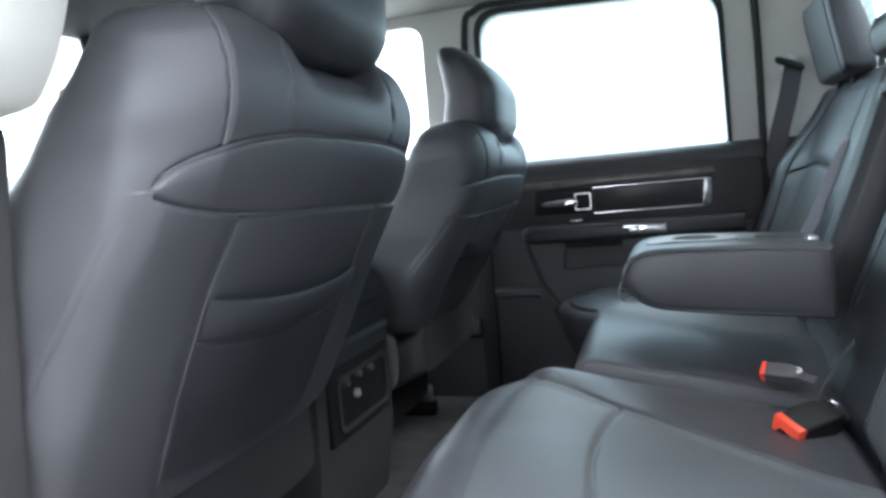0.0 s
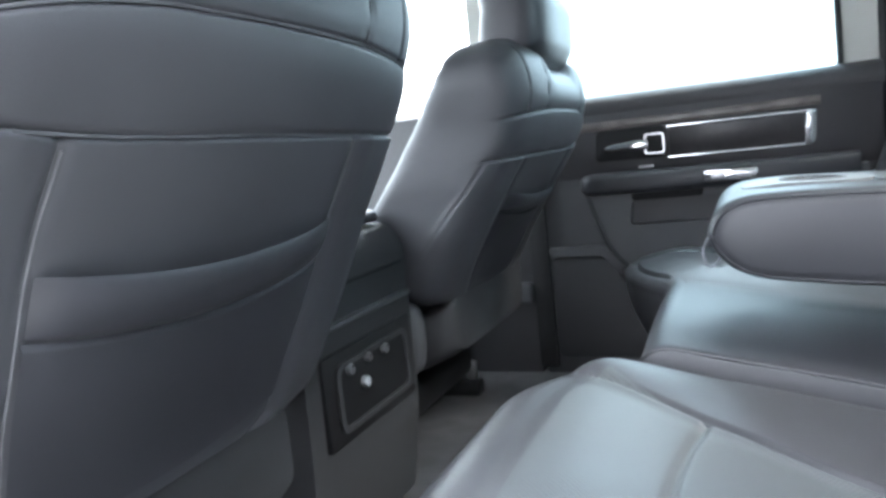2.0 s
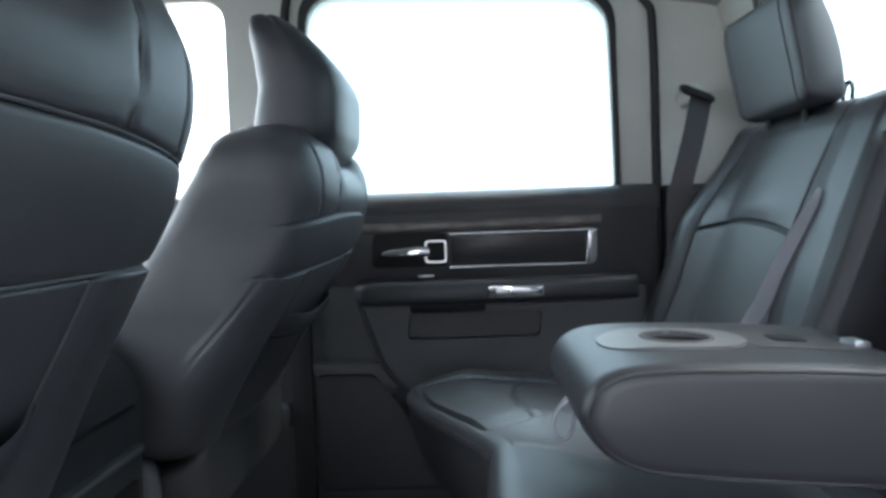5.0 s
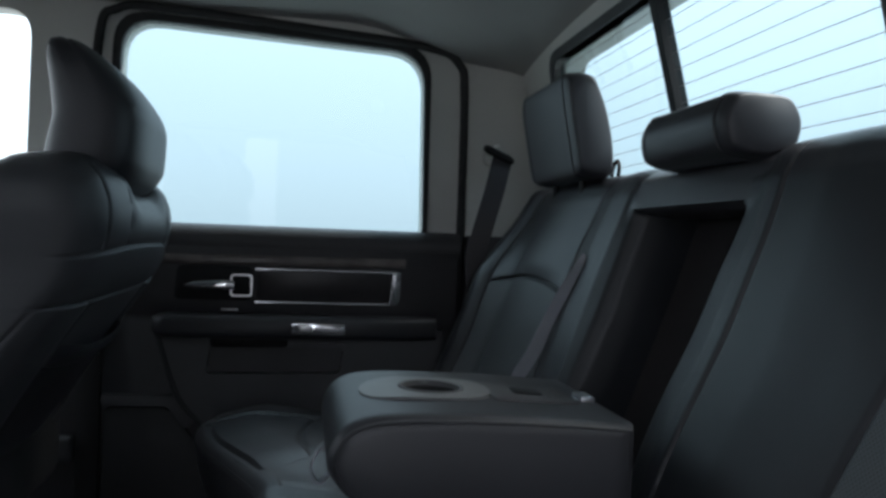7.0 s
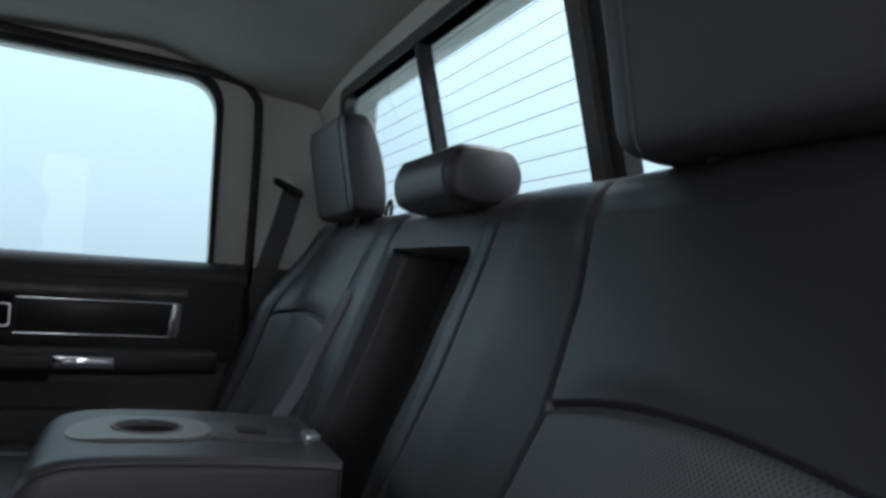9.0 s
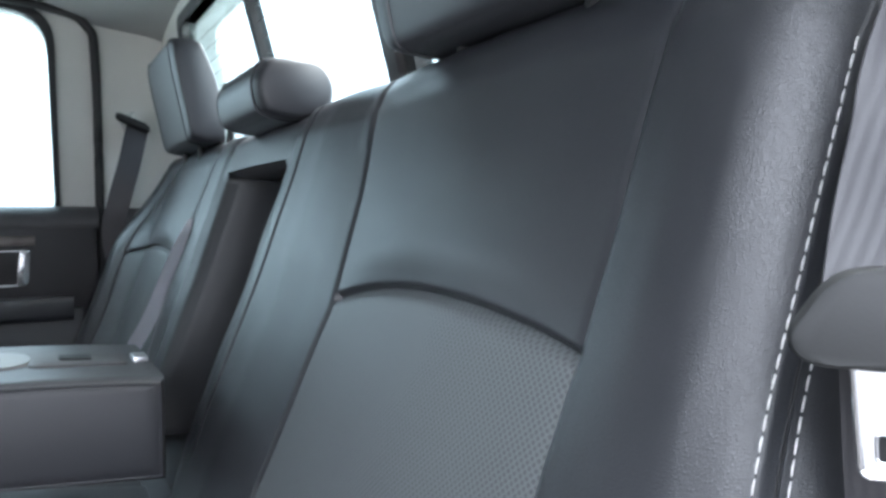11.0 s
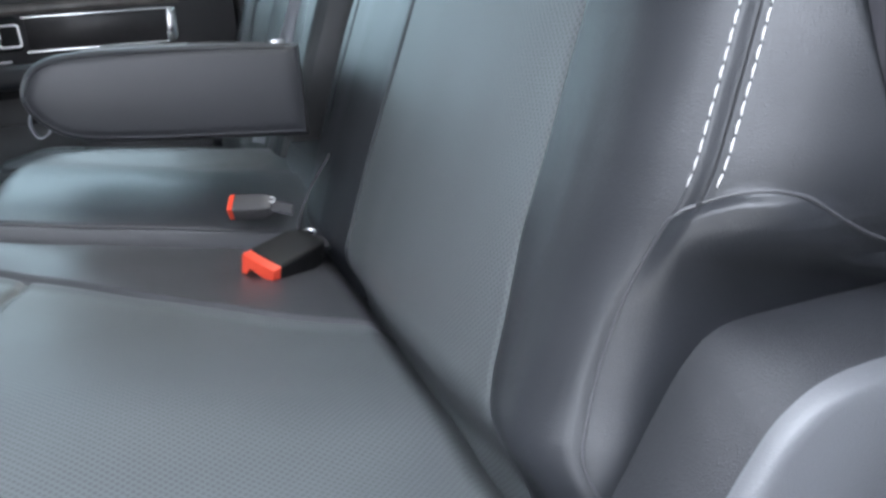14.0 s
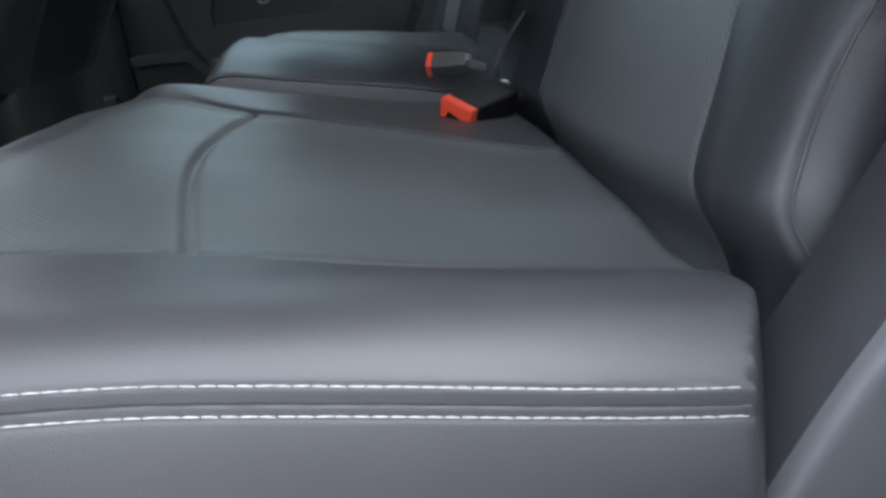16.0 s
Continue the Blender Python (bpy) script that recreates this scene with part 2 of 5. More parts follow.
def outline(points, radius, n=5):
    """A closed polygon of 2D points with rounded corners."""
    out = []
    k = len(points)
    for i in range(k):
        p, a, b = Vector(points[i]), Vector(points[i - 1]), Vector(points[(i + 1) % k])
        r = radius[i] if isinstance(radius, (list, tuple)) else radius
        r = min(r, 0.49 * (a - p).length, 0.49 * (b - p).length)
        s, e = p + (a - p).normalized() * r, p + (b - p).normalized() * r
        for j in range(n + 1):
            t = j / n
            out.append(tuple((1 - t) ** 2 * s + 2 * t * (1 - t) * p + t * t * e))
    return out


def plate(ring2d, to3, d0, d1, bevel=0.0, bm=None):
    """A solid from a 2D outline between two depths; to3(u, v, d) places it."""
    bm = bm or bmesh.new()
    if bevel:
        c = Vector((sum(p[0] for p in ring2d) / len(ring2d), sum(p[1] for p in ring2d) / len(ring2d)))

        def inset(k):
            return [tuple(Vector(p) - (Vector(p) - c).normalized() * k) for p in ring2d]
        sg = 1 if d1 > d0 else -1
        rings = [[to3(*p, d0) for p in ring2d], [to3(*p, d1 - sg * bevel) for p in ring2d],
                 [to3(*p, d1 - sg * bevel * 0.3) for p in inset(bevel * 0.3)], [to3(*p, d1) for p in inset(bevel)]]
    else:
        rings = [[to3(*p, d0) for p in ring2d], [to3(*p, d1) for p in ring2d]]
    return loft(rings, True, bm)


def frame_ring(outer, inner, to3, d0, d1, bm=None):
    """A flat frame between two outlines of equal length, with depth."""
    bm = bm or bmesh.new()
    n = len(outer)
    rows = [[bm.verts.new(to3(*p, d)) for p in ring] for ring, d in ((outer, d0), (outer, d1), (inner, d1), (inner, d0))]
    for a, b in zip(rows, rows[1:] + rows[:1]):
        for i in range(n):
            bm.faces.new((a[i], a[(i + 1) % n], b[(i + 1) % n], b[i]))
    return bm


def holed_wall(outer, holes, to3, d0, d1):
    """A wall from an outline with openings through it."""
    bm = bmesh.new()
    for d in (d0, d1):
        edges = []
        for ring in [outer] + holes:
            vs = [bm.verts.new(to3(*p, d)) for p in ring]
            edges += [bm.edges.new((vs[i], vs[(i + 1) % len(vs)])) for i in range(len(vs))]
        bmesh.ops.triangle_fill(bm, edges=edges, use_beauty=True)
    for ring in [outer] + holes:
        a = [bm.verts.new(to3(*p, d0)) for p in ring]
        b = [bm.verts.new(to3(*p, d1)) for p in ring]
        for i in range(len(ring)):
            bm.faces.new((a[i], a[(i + 1) % len(a)], b[(i + 1) % len(a)], b[i]))
    bmesh.ops.remove_doubles(bm, verts=bm.verts, dist=1e-5)
    return bm


def mirror(bm, about):
    for v in bm.verts:
        v.co.y = 2 * about - v.co.y
    bmesh.ops.reverse_faces(bm, faces=bm.faces)
    return bm

# ---- the cab: floor, roof, walls ----
MID = 0.82          # the cab's middle line
FLOOR = 0.15


def across(u, v, d):
    """Outline in x and z, depth in y."""
    return (u, d, v)


def lengthwise(u, v, d):
    """Outline in y and z, depth in x."""
    return (d, u, v)


ground = bmesh.new()
for a in ((-400, -400), (400, -400), (400, 400), (-400, 400)):
    ground.verts.new((*a, -0.6))
ground.faces.new(ground.verts[:])
single("ground", ground, asphalt, "pale concrete ground outside the truck", "ground", kind="structure", smooth=False)

# Unseen wall, added only to hold back light coming through the doorway.
single("wall_light_block", box((-0.20, -1.30, -0.6), (3.2, -1.20, 1.85), 0.02), wall_dark, "unseen dark wall added to block light at the doorway", "wall",
       kind="structure")


single("floor", box((-1.9, -0.06, FLOOR - 0.08), (0.56, 1.70, FLOOR), 0.004), carpet,
       "charcoal carpet on the floor of the cab", "floor", kind="structure")


def roof_z(x, y):
    k = abs(y - MID) / 0.86
    return 1.250 - 0.032 * k ** 4 - 0.070 * smooth_step(x, 0.05, 0.36) - 0.022 * smooth_step(x, 0.36, 0.48) - 0.06 * smooth_step(-x, 0.75, 1.1)


def roof(x, y):
    return (x, y, roof_z(x, y))


rb = surface(steps(-1.15, 0.50, 34), steps(-0.07, 1.71, 34), roof)
geo = bmesh.ops.extrude_face_region(rb, geom=rb.faces[:])
for v in [g for g in geo["geom"] if isinstance(g, bmesh.types.BMVert)]:
    v.co.z += 0.04
single("ceiling", rb, headliner, "pale grey fabric headliner of the cab", "ceiling", kind="structure")

# far side wall: pillars and door frames with the two window openings
REAR_WIN = outline([(-0.40, 0.787), (-0.393, 1.192), (0.212, 1.168), (0.220, 0.787)], [0.03, 0.07, 0.075, 0.012], 7)
FRONT_WIN = outline([(-1.66, 0.84), (-1.02, 1.185), (-0.56, 1.192), (-0.562, 0.79)], [0.03, 0.05, 0.055, 0.02], 7)
side = outline([(-1.9, 0.10), (-1.9, 0.85), (-1.05, 1.26), (0.56, 1.26), (0.56, 0.10)], 0.002, 1)
single("wall_far", holed_wall(side, [REAR_WIN, FRONT_WIN], across, 1.665, 1.72), trim_light,
       "light grey plastic pillars and door frames", "wall", kind="structure", smooth=False)
rear = outline([(-0.06, 0.10), (-0.06, 1.24), (1.70, 1.24), (1.70, 0.10)], 0.002, 1)


def rear_plane(u, v, d):
    """The back of the cab, leaning forward to its top."""
    return (d - 0.26 * (v - 0.95), u, v)


BACK_WIN = outline([(0.10, 0.80), (0.16, 1.125), (1.48, 1.125), (1.54, 0.80)], 0.05, 5)
single("wall_back", holed_wall(rear, [BACK_WIN], rear_plane, 0.478, 0.54), trim_light,
       "back wall of the cab in light grey trim", "wall", kind="structure", smooth=False)
fr = outline([(-0.06, 0.10), (-0.06, 0.84), (1.70, 0.84), (1.70, 0.10)], 0.002, 1)
single("wall_front", plate(fr, lengthwise, -1.95, -1.90), plastic, "dark firewall below the windscreen", "wall",
       kind="structure", smooth=False)
# near side: sill, pillar and frame round the open doorway
near = outline([(-1.9, 0.10), (-1.9, 0.85), (-1.05, 1.26), (0.56, 1.26), (0.56, 0.10)], 0.002, 1)
NEAR_DOOR = outline([(-0.40, 0.13), (-0.40, 1.19), (0.38, 1.17), (0.44, 0.98), (0.44, 0.66), (0.36, 0.50), (0.22, 0.30), (0.16, 0.13)], 0.03, 4)
NEAR_WIN = outline([(-1.66, 0.84), (-1.02, 1.185), (-0.56, 1.19), (-0.56, 0.80)], 0.05, 5)
single("wall_near", holed_wall(near, [NEAR_DOOR, NEAR_WIN], across, -0.06, -0.01), plastic,
       "dark door surround of the open rear doorway", "wall", kind="structure", smooth=False)

# the near rear door, swung wide open on its front hinges


def swung(u, v, d):
    return (-0.47 - 0.04 * u + d, -0.07 - u, v)


leaf = outline([(0.0, 0.12), (0.0, 1.22), (0.78, 1.20), (0.95, 0.80), (0.95, 0.45), (0.75, 0.12)], 0.03, 4)
DOOR_WIN = outline([(0.05, 0.80), (0.05, 1.17), (0.73, 1.155), (0.88, 0.80)], 0.03, 4)
single("door_1", holed_wall(leaf, [DOOR_WIN], swung, -0.10, 0.0), plastic, "dark grey rear door swung wide open", "door", kind="structure", smooth=False)


# dark lower linings, butted against the light pillars
single("trim_far", plate(outline([(-1.88, 0.145), (-1.88, 0.79), (-0.441, 0.79), (-0.441, 0.145)], 0.01, 3), across, 1.664, 1.63, 0.004), plastic,
       "dark grey lower lining of the far side", "trim", kind="structure")
single("trim_corner", plate(outline([(0.312, 0.16), (0.312, 0.786), (0.50, 0.786), (0.50, 0.16)], 0.006, 3), across, 1.664, 1.625, 0.004), plastic,
       "dark grey lower corner lining", "trim", kind="structure")
anchor = thing("belt_anchor_cover", "grey plastic anchor cover low on the far pillar", "cover")
part("body", box((-0.525, 1.600, 0.325), (-0.446, 1.632, 0.374), 0.008, 3), plastic_mid, anchor)

# far door seal, running up the rear edge and over the top
seal_path = spline([(-0.440, 1.650, 0.20), (-0.440, 1.652, 0.70), (-0.436, 1.655, 1.13), (-0.40, 1.652, 1.205), (-0.30, 1.650, 1.212), (0.0, 1.650, 1.195), (0.22, 1.650, 1.178),
                    (0.285, 1.654, 1.150), (0.299, 1.655, 1.08), (0.301, 1.655, 0.80), (0.301, 1.652, 0.45), (0.300, 1.650, 0.20)], 8)
seal = single("trim_seal", tube(seal_path, 0.009, 8), rubber, "black rubber door seal", "seal", kind="structure")
# Dark strip for seal and door gap; the gap's shade is its colour.
part("lip", plate(outline([(-0.443, 0.165), (-0.443, 0.786), (-0.402, 0.786), (-0.402, 0.165)], 0.008, 3), across, 1.634, 1.616, 0.006), rubber, seal, "black strip for the seal and the shaded door gap")

# near pillar beside the driver seat
pil = outline([(-0.60, 0.80), (-0.41, 0.811), (-0.362, 0.817), (-0.338, 0.850), (-0.322, 0.890), (-0.30, 1.0), (-0.28, 1.19), (-0.60, 1.19)], 0.012, 4)
single("trim_pillar_upper", plate(pil, across, 0.0, 0.078, 0.006), trim_light, "light grey upper pillar trim", "trim", kind="structure")
pil = outline([(-0.60, 0.14), (-0.425, 0.14), (-0.410, 0.50), (-0.404, 0.604), (-0.395, 0.724), (-0.388, 0.809), (-0.60, 0.80)], 0.01, 4)
single("trim_pillar_lower", plate(pil, across, -0.005, 0.070, 0.006), plastic_deep, "dark grey lower pillar trim", "trim", kind="structure")

# soft side trim between the near cushion and the doorway
B_LINE = spline([(x, 0.120, z) for x, z in ((0.205, 0.300), (0.236, 0.346), (0.256, 0.376), (0.273, 0.400), (0.296, 0.436), (0.308, 0.455), (0.324, 0.477), (0.343, 0.4885), (0.385, 0.490), (0.455, 0.490))], 6)
E_LINE = spline([(x, 0.080, z) for x, z in ((0.200, 0.250), (0.230, 0.303), (0.253, 0.343), (0.273, 0.375), (0.292, 0.402), (0.306, 0.424), (0.322, 0.447), (0.340, 0.466), (0.370, 0.477), (0.440, 0.478))], 6)


def side_trim(i, v):
    """From the tuck beside the cushion over the top face to a crease, then back along the doorway."""
    b, e = B_LINE[i], E_LINE[i]
    if v < 0.08:
        return b + Vector((0.010, 0.004, -0.018)) * (1 - v / 0.08)
    if v <= 0.5:
        k = (v - 0.08) / 0.42
        return b.lerp(e, k) + Vector((-0.001, 0, 0.0025)) * math.sin(math.pi * k)
    k = (v - 0.5) / 0.5
    r = min(1.0, k / 0.10)
    return e + Vector((0.004 * r * r + 0.16 * max(0, k - 0.08), -0.007 * math.sin(r * math.pi / 2) - 0.022 * k, -0.003 * r - 0.02 * k))


rows = list(range(len(B_LINE)))
# One trim in two tones: shaded top and lit outer face, by colour.
ts = single("trim_side", surface(rows, steps(0, 0.5, 16), side_trim), trim_soft_shaded,
            "soft grey side trim beside the cushion", "trim", kind="structure")
part("outer_face", surface(rows, steps(0.5, 0.62, 10) + steps(0.62, 1, 8)[1:], side_trim), vinyl_lit, ts, "outer face, paler with doorway light put into its colour")

# ---- rear bench ----


def smooth_lerp(v, xs, ys, r):
    """A table read with its corners rounded over r."""
    return sum(lerp(v + r * d, xs, ys) for d in (-1, -0.67, -0.33, 0, 0.33, 0.67, 1)) / 7


def back_x(z):
    return lerp(z, [0.30, 0.36, 0.42, 0.55, 0.70, 0.85, 0.90], [0.232, 0.243, 0.262, 0.316, 0.372, 0.425, 0.442])


def seam_in(z):
    return lerp(z, [0.36, 0.42, 0.55, 0.69, 0.78, 0.86, 0.9], [0.530, 0.535, 0.550, 0.518, 0.530, 0.556, 0.562])


def seam_out(z):
    return lerp(z, [0.36, 0.41, 0.445, 0.51, 0.60, 0.70, 0.85], [0.180, 0.192, 0.210, 0.224, 0.229, 0.224, 0.222])


def arch_z(y):
    """The cross seam, bowed upward between the two long seams."""
    k = (y - 0.37) / 0.147
    return 0.716 - 0.017 * k * k


TOP_Z = [0.850, 0.868, 0.880, 0.886, 0.888, 0.888]
TOP_X = [0.0, 0.006, 0.018, 0.034, 0.055, 0.13]


def stitch_y(z):
    """The double seam of the outer bolster, and the edge of the lobe below it."""
    zs = [0.34, 0.385, 0.402, 0.428, 0.455, 0.490, 0.520, 0.545, 0.60, 0.70, 0.85, 0.90]
    ys = [0.100, 0.122, 0.131, 0.142, 0.149, 0.150, 0.142, 0.132, 0.134, 0.142, 0.1455, 0.1455]
    return smooth_lerp(z, zs, ys, 0.014)


STITCH = 0.076      # the double seam's place across the bolster's profile
SEAM_GAP = 0.0034
BOLSTER_S = [0, 0.012, 0.026, 0.040, 0.052, 0.064, STITCH, 0.084, 0.092, 0.099, 0.106, 0.113, 0.122, 0.175]
BOLSTER_X = [0, -0.0015, -0.002, -0.0005, 0.003, 0.0095, 0.019, 0.0305, 0.043, 0.058, 0.082, 0.115, 0.15, 0.19]
WIDE_S = [0, 0.012, 0.026, 0.040, 0.052, 0.064, STITCH, 0.090, 0.105, 0.120, 0.135, 0.150, 0.175]
WIDE_X = [0, -0.008, -0.015, -0.018, -0.014, -0.003, 0.014, 0.034, 0.056, 0.084, 0.120, 0.15, 0.19]


FOOT_S = [0, 0.012, 0.026, 0.040, 0.052, 0.064, 0.072, STITCH, 0.080, 0.084, 0.090, 0.100, 0.175]
FOOT_X = [0, -0.0015, -0.002, -0.0005, 0.003, 0.009, 0.014, 0.019, 0.042, 0.075, 0.12, 0.16, 0.19]


def bolster(s, far, z=0.7):
    """How far the bolster lies behind the insert, at s across its profile; its foot turns back more sharply."""
    if far:
        return smooth_lerp(s, WIDE_S, WIDE_X, 0.008)
    w = smooth_step(-z, -0.530, -0.475)
    return smooth_lerp(s, BOLSTER_S, BOLSTER_X, 0.007) * (1 - w) + smooth_lerp(s, FOOT_S, FOOT_X, 0.003) * w


def lobe_top(depth):
    """Upper edge of the lobe at the foot of the bolster, by its depth."""
    return smooth_lerp(depth, [0.0, 0.016, 0.024, 0.034, 0.046, 0.060, 0.085, 0.115], [0.515, 0.530, 0.5375, 0.5425, 0.5440, 0.5405, 0.527, 0.507], 0.004)


def inner_edge(z, far):
    """The edge at the recess, which swells towards the middle of its height."""
    if far:
        return 0.69
    return smooth_lerp(z, [0.33, 0.36, 0.40, 0.45, 0.50, 0.55, 0.60, 0.70, 0.80, 0.90], [0.70, 0.725, 0.760, 0.795, 0.820, 0.832, 0.832, 0.818, 0.802, 0.796], 0.03)


def outboard_back(y, v, far=False):
    """Front of an outboard backrest; v runs up the front and over the top; far is the section at the closed door."""
    if v > 0.85:
        k = (v - 0.85) / 0.15
        z = lerp(k, steps(0, 1, 6), TOP_Z)
        roll = lerp(k, steps(0, 1, 6), TOP_X)
    else:
        z, roll = v, 0.0
    x = back_x(min(z, 0.86)) + roll + 0.030 * smooth_step(-z, -0.435, -0.375)
    si, so, shift = seam_in(z), seam_out(z), 0.0
    inner = inner_edge(z, far)
    if y < so:
        s = (so - y) / (so - stitch_y(z)) * STITCH
        depth = bolster(s, far, z)
        x += depth
        d = s - STITCH - SEAM_GAP
        if not far:
            over = z - lobe_top(depth)
            if over > -0.006:
                x += (groove(d, 0.0011, 0.0034) - groove(abs(d) - 0.0024, 0.0012, 0.0012) + groove(abs(d) - SEAM_GAP, 0.0007, 0.0007)) * smooth_step(over, -0.004, 0.002)
            lobe = smooth_step(s, STITCH - 0.001, STITCH + 0.005) * smooth_step(-over, -0.001, 0.005)
            x -= 0.003 * lobe
            shift = 0.005 * lobe
        x += 0.0006 * noise.noise((y * 70, z * 16, 7.0)) * smooth_step(s, 0.0, 0.03)
    elif y > si:
        bulge = lerp((y - si) / (inner - si), [0, 0.12, 0.4, 0.75, 0.9, 0.96, 0.99, 1.0], [0, -0.003, -0.008, -0.006, 0.003, 0.019, 0.05, 0.10])
        k = smooth_step(z, 0.815, 0.830)
        x += bulge * (1 - k) + min(bulge, -0.002) * k
    else:
        k = (y - so) / (si - so)
        x += -0.006 * math.sin(math.pi * k)
        if z > arch_z(y):
            x += -0.006 * math.sin(math.pi * k) * smooth_step(z - arch_z(y), 0, 0.03)
        x += groove(z - arch_z(y), 0.003, 0.006) if v <= 0.85 else 0
    if far:
        # the far bolster stands further forward below the shoulder
        x -= (0.036 * smooth_step(-y, -0.30, -0.20) + 0.012 * smooth_step(-y, -0.55, -0.30)) * (1 - smooth_step(z, 0.70, 0.86))
    z -= 0.012 * smooth_step(y, inner - 0.05, inner) * smooth_step(v, 0.84, 0.90) + 0.12 * smooth_step(-y, -0.175, -0.07) * smooth_step(v, 0.66, 0.92)
    x += groove(y - si, 0.0028, 0.0035) + groove(y - so, 0.0022, 0.0010)
    if not far:
        x += groove(y - si - 0.66 * (inner - si), 0.0030, 0.006) * smooth_step(z, 0.52, 0.56)
    x += 0.0015 * noise.noise((y * 14, z * 14, 3.0))
    return (x, y - shift, z)


def columns():
    """Columns over the bolster (0 to 1), the insert (1 to 2) and the inner side (2 to 3), closer at the seams."""
    edge = STITCH + SEAM_GAP
    out = [0.172 - d for d in steps(0, 0.172 - edge - 0.010, 30)] + [edge - d for d in steps(-0.010, 0.010, 34)[1:]] + [edge - 0.010 - d for d in steps(0, edge - 0.022, 20)[1:]] + steps(0.012, 0, 9)[1:]
    mid = steps(1, 1.05, 10)[1:] + steps(1.05, 1.95, 44)[1:] + steps(1.95, 2, 10)[1:]
    inn = steps(2, 2.08, 12)[1:] + steps(2.08, 2.61, 22)[1:] + steps(2.61, 2.71, 25)[1:] + steps(2.71, 2.94, 14)[1:] + steps(2.94, 3, 10)[1:]
    return [1 - d / 0.172 for d in out] + mid + inn


def back_point(w, v, far):
    """A place on the backrest from a column w and a row v: 0 to 1 below the cross seam, 1 to 2 above it, 2 to 3 over the top."""
    arch = 0.716 - 0.017 * max(-1.0, min(1.0, 2 * (w - 1.5))) ** 2
    if v < 1:
        z = 0.33 + (arch - 0.33) * v
    elif v < 2:
        z = arch + (0.85 - arch) * (v - 1)
    else:
        z = 0.85 + 0.15 * (v - 2)
    zz = min(z, 0.88)
    so, si, inner = seam_out(zz), seam_in(zz), inner_edge(zz, far)
    if w < 1:
        y = max(0.052, so - (1 - w) * 0.172 / STITCH * (so - stitch_y(zz)))
    elif w < 2:
        y = so + (si - so) * (w - 1)
    else:
        y = si + (inner - si) * (w - 2)
    return outboard_back(y, z, far)


BACK_ROWS = steps(0, 0.505, 46) + steps(0.505, 0.575, 34)[1:] + steps(0.575, 0.96, 46)[1:] + steps(0.96, 1, 12)[1:] + steps(1, 1.12, 12)[1:] + steps(1.12, 2, 24)[1:] + steps(2, 3, 14)[1:]
BACK_MID = 0.86     # the far section mirrors the near one about this line


def backrest_parts(holder, flip):
    ws = columns()

    def face(w, v):
        return back_point(w, v, flip)

    def insert_zone(w, v):
        return 1 < w < 2 and v < 1
    cover = surface(ws, BACK_ROWS, face, lambda w, v: not insert_zone(w, v))
    panel = surface(ws, BACK_ROWS, face, insert_zone)
    shell = box((0.45, 0.10, 0.36), (0.50, 0.66, 0.80), 0.01)
    # Cover: the cushion leather made darker, its shade put into the colour.
    for bm, name, mat, text in ((cover, "cover", leather_back_shaded, ""), (panel, "insert", perf_back, "perforated grey leather insert"),
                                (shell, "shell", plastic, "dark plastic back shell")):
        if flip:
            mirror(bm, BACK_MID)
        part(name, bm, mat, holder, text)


near_back = thing("rear_seat_back", "grey leather rear seat back with white stitching by the door", "seat back",
                  "rear seat sections")
backrest_parts(near_back, False)
far_back = thing("rear_seat_back", "grey leather rear seat back against the far door", "seat back", "rear seat sections")
backrest_parts(far_back, True)


# middle of the bench: a bridge over the recess of the folded armrest
mid_back = thing("middle_seat_back", "dark leather bridge over the empty recess of the folded armrest", "seat back")


def bridge(y, v):
    k = abs(y - 0.90) / 0.14
    z = lerp(v, [0, 0.2, 0.35, 0.7, 0.85, 1], [0.815, 0.819, 0.827, 0.866, 0.880, 0.884])
    x = lerp(v, [0, 0.2, 0.35, 0.7, 0.85, 1], [0.48, 0.430, 0.411, 0.426, 0.445, 0.53])
    return (x + 0.004 * k * k, y, z)


part("bridge", surface(steps(0.745, 1.050, 24), steps(0, 1, 24), bridge), leather, mid_back)


def slope_box(y0, y1, z0, z1, d0, d1):
    """A block parallel to the lean of the backrest, between two depths behind its face."""
    return loft([[(back_x(z) + d0, y0, z), (back_x(z) + d0, y1, z), (back_x(z) + d1, y1, z), (back_x(z) + d1, y0, z)] for z in steps(z0, z1, 4)])


part("recess", slope_box(0.735, 1.065, 0.40, 0.875, 0.095, 0.12), felt, mid_back, "dark felt back of the recess")
part("lower_back", slope_box(0.700, 1.060, 0.36, 0.47, 0.012, 0.10), leather_dark, mid_back, "dark leather foot of the middle back")

# piping round the lobe at the foot of the bolster
pipe = []
for q in steps(0.114, STITCH + 0.002, 30):
    z = lobe_top(bolster(q, False)) + 0.0005
    y = seam_out(z) - q / STITCH * (seam_out(z) - stitch_y(z))
    pipe.append(Vector(outboard_back(y, z)) + Vector((-0.0005, -0.0008, 0)))
for z in steps(0.532, 0.375, 44):
    pipe.append(Vector(outboard_back(stitch_y(z) + 0.0005, z)) + Vector((-0.0006, -0.0004, 0)))
part("piping", tube(pipe, 0.0008, 8), leather, near_back, "thin leather piping")

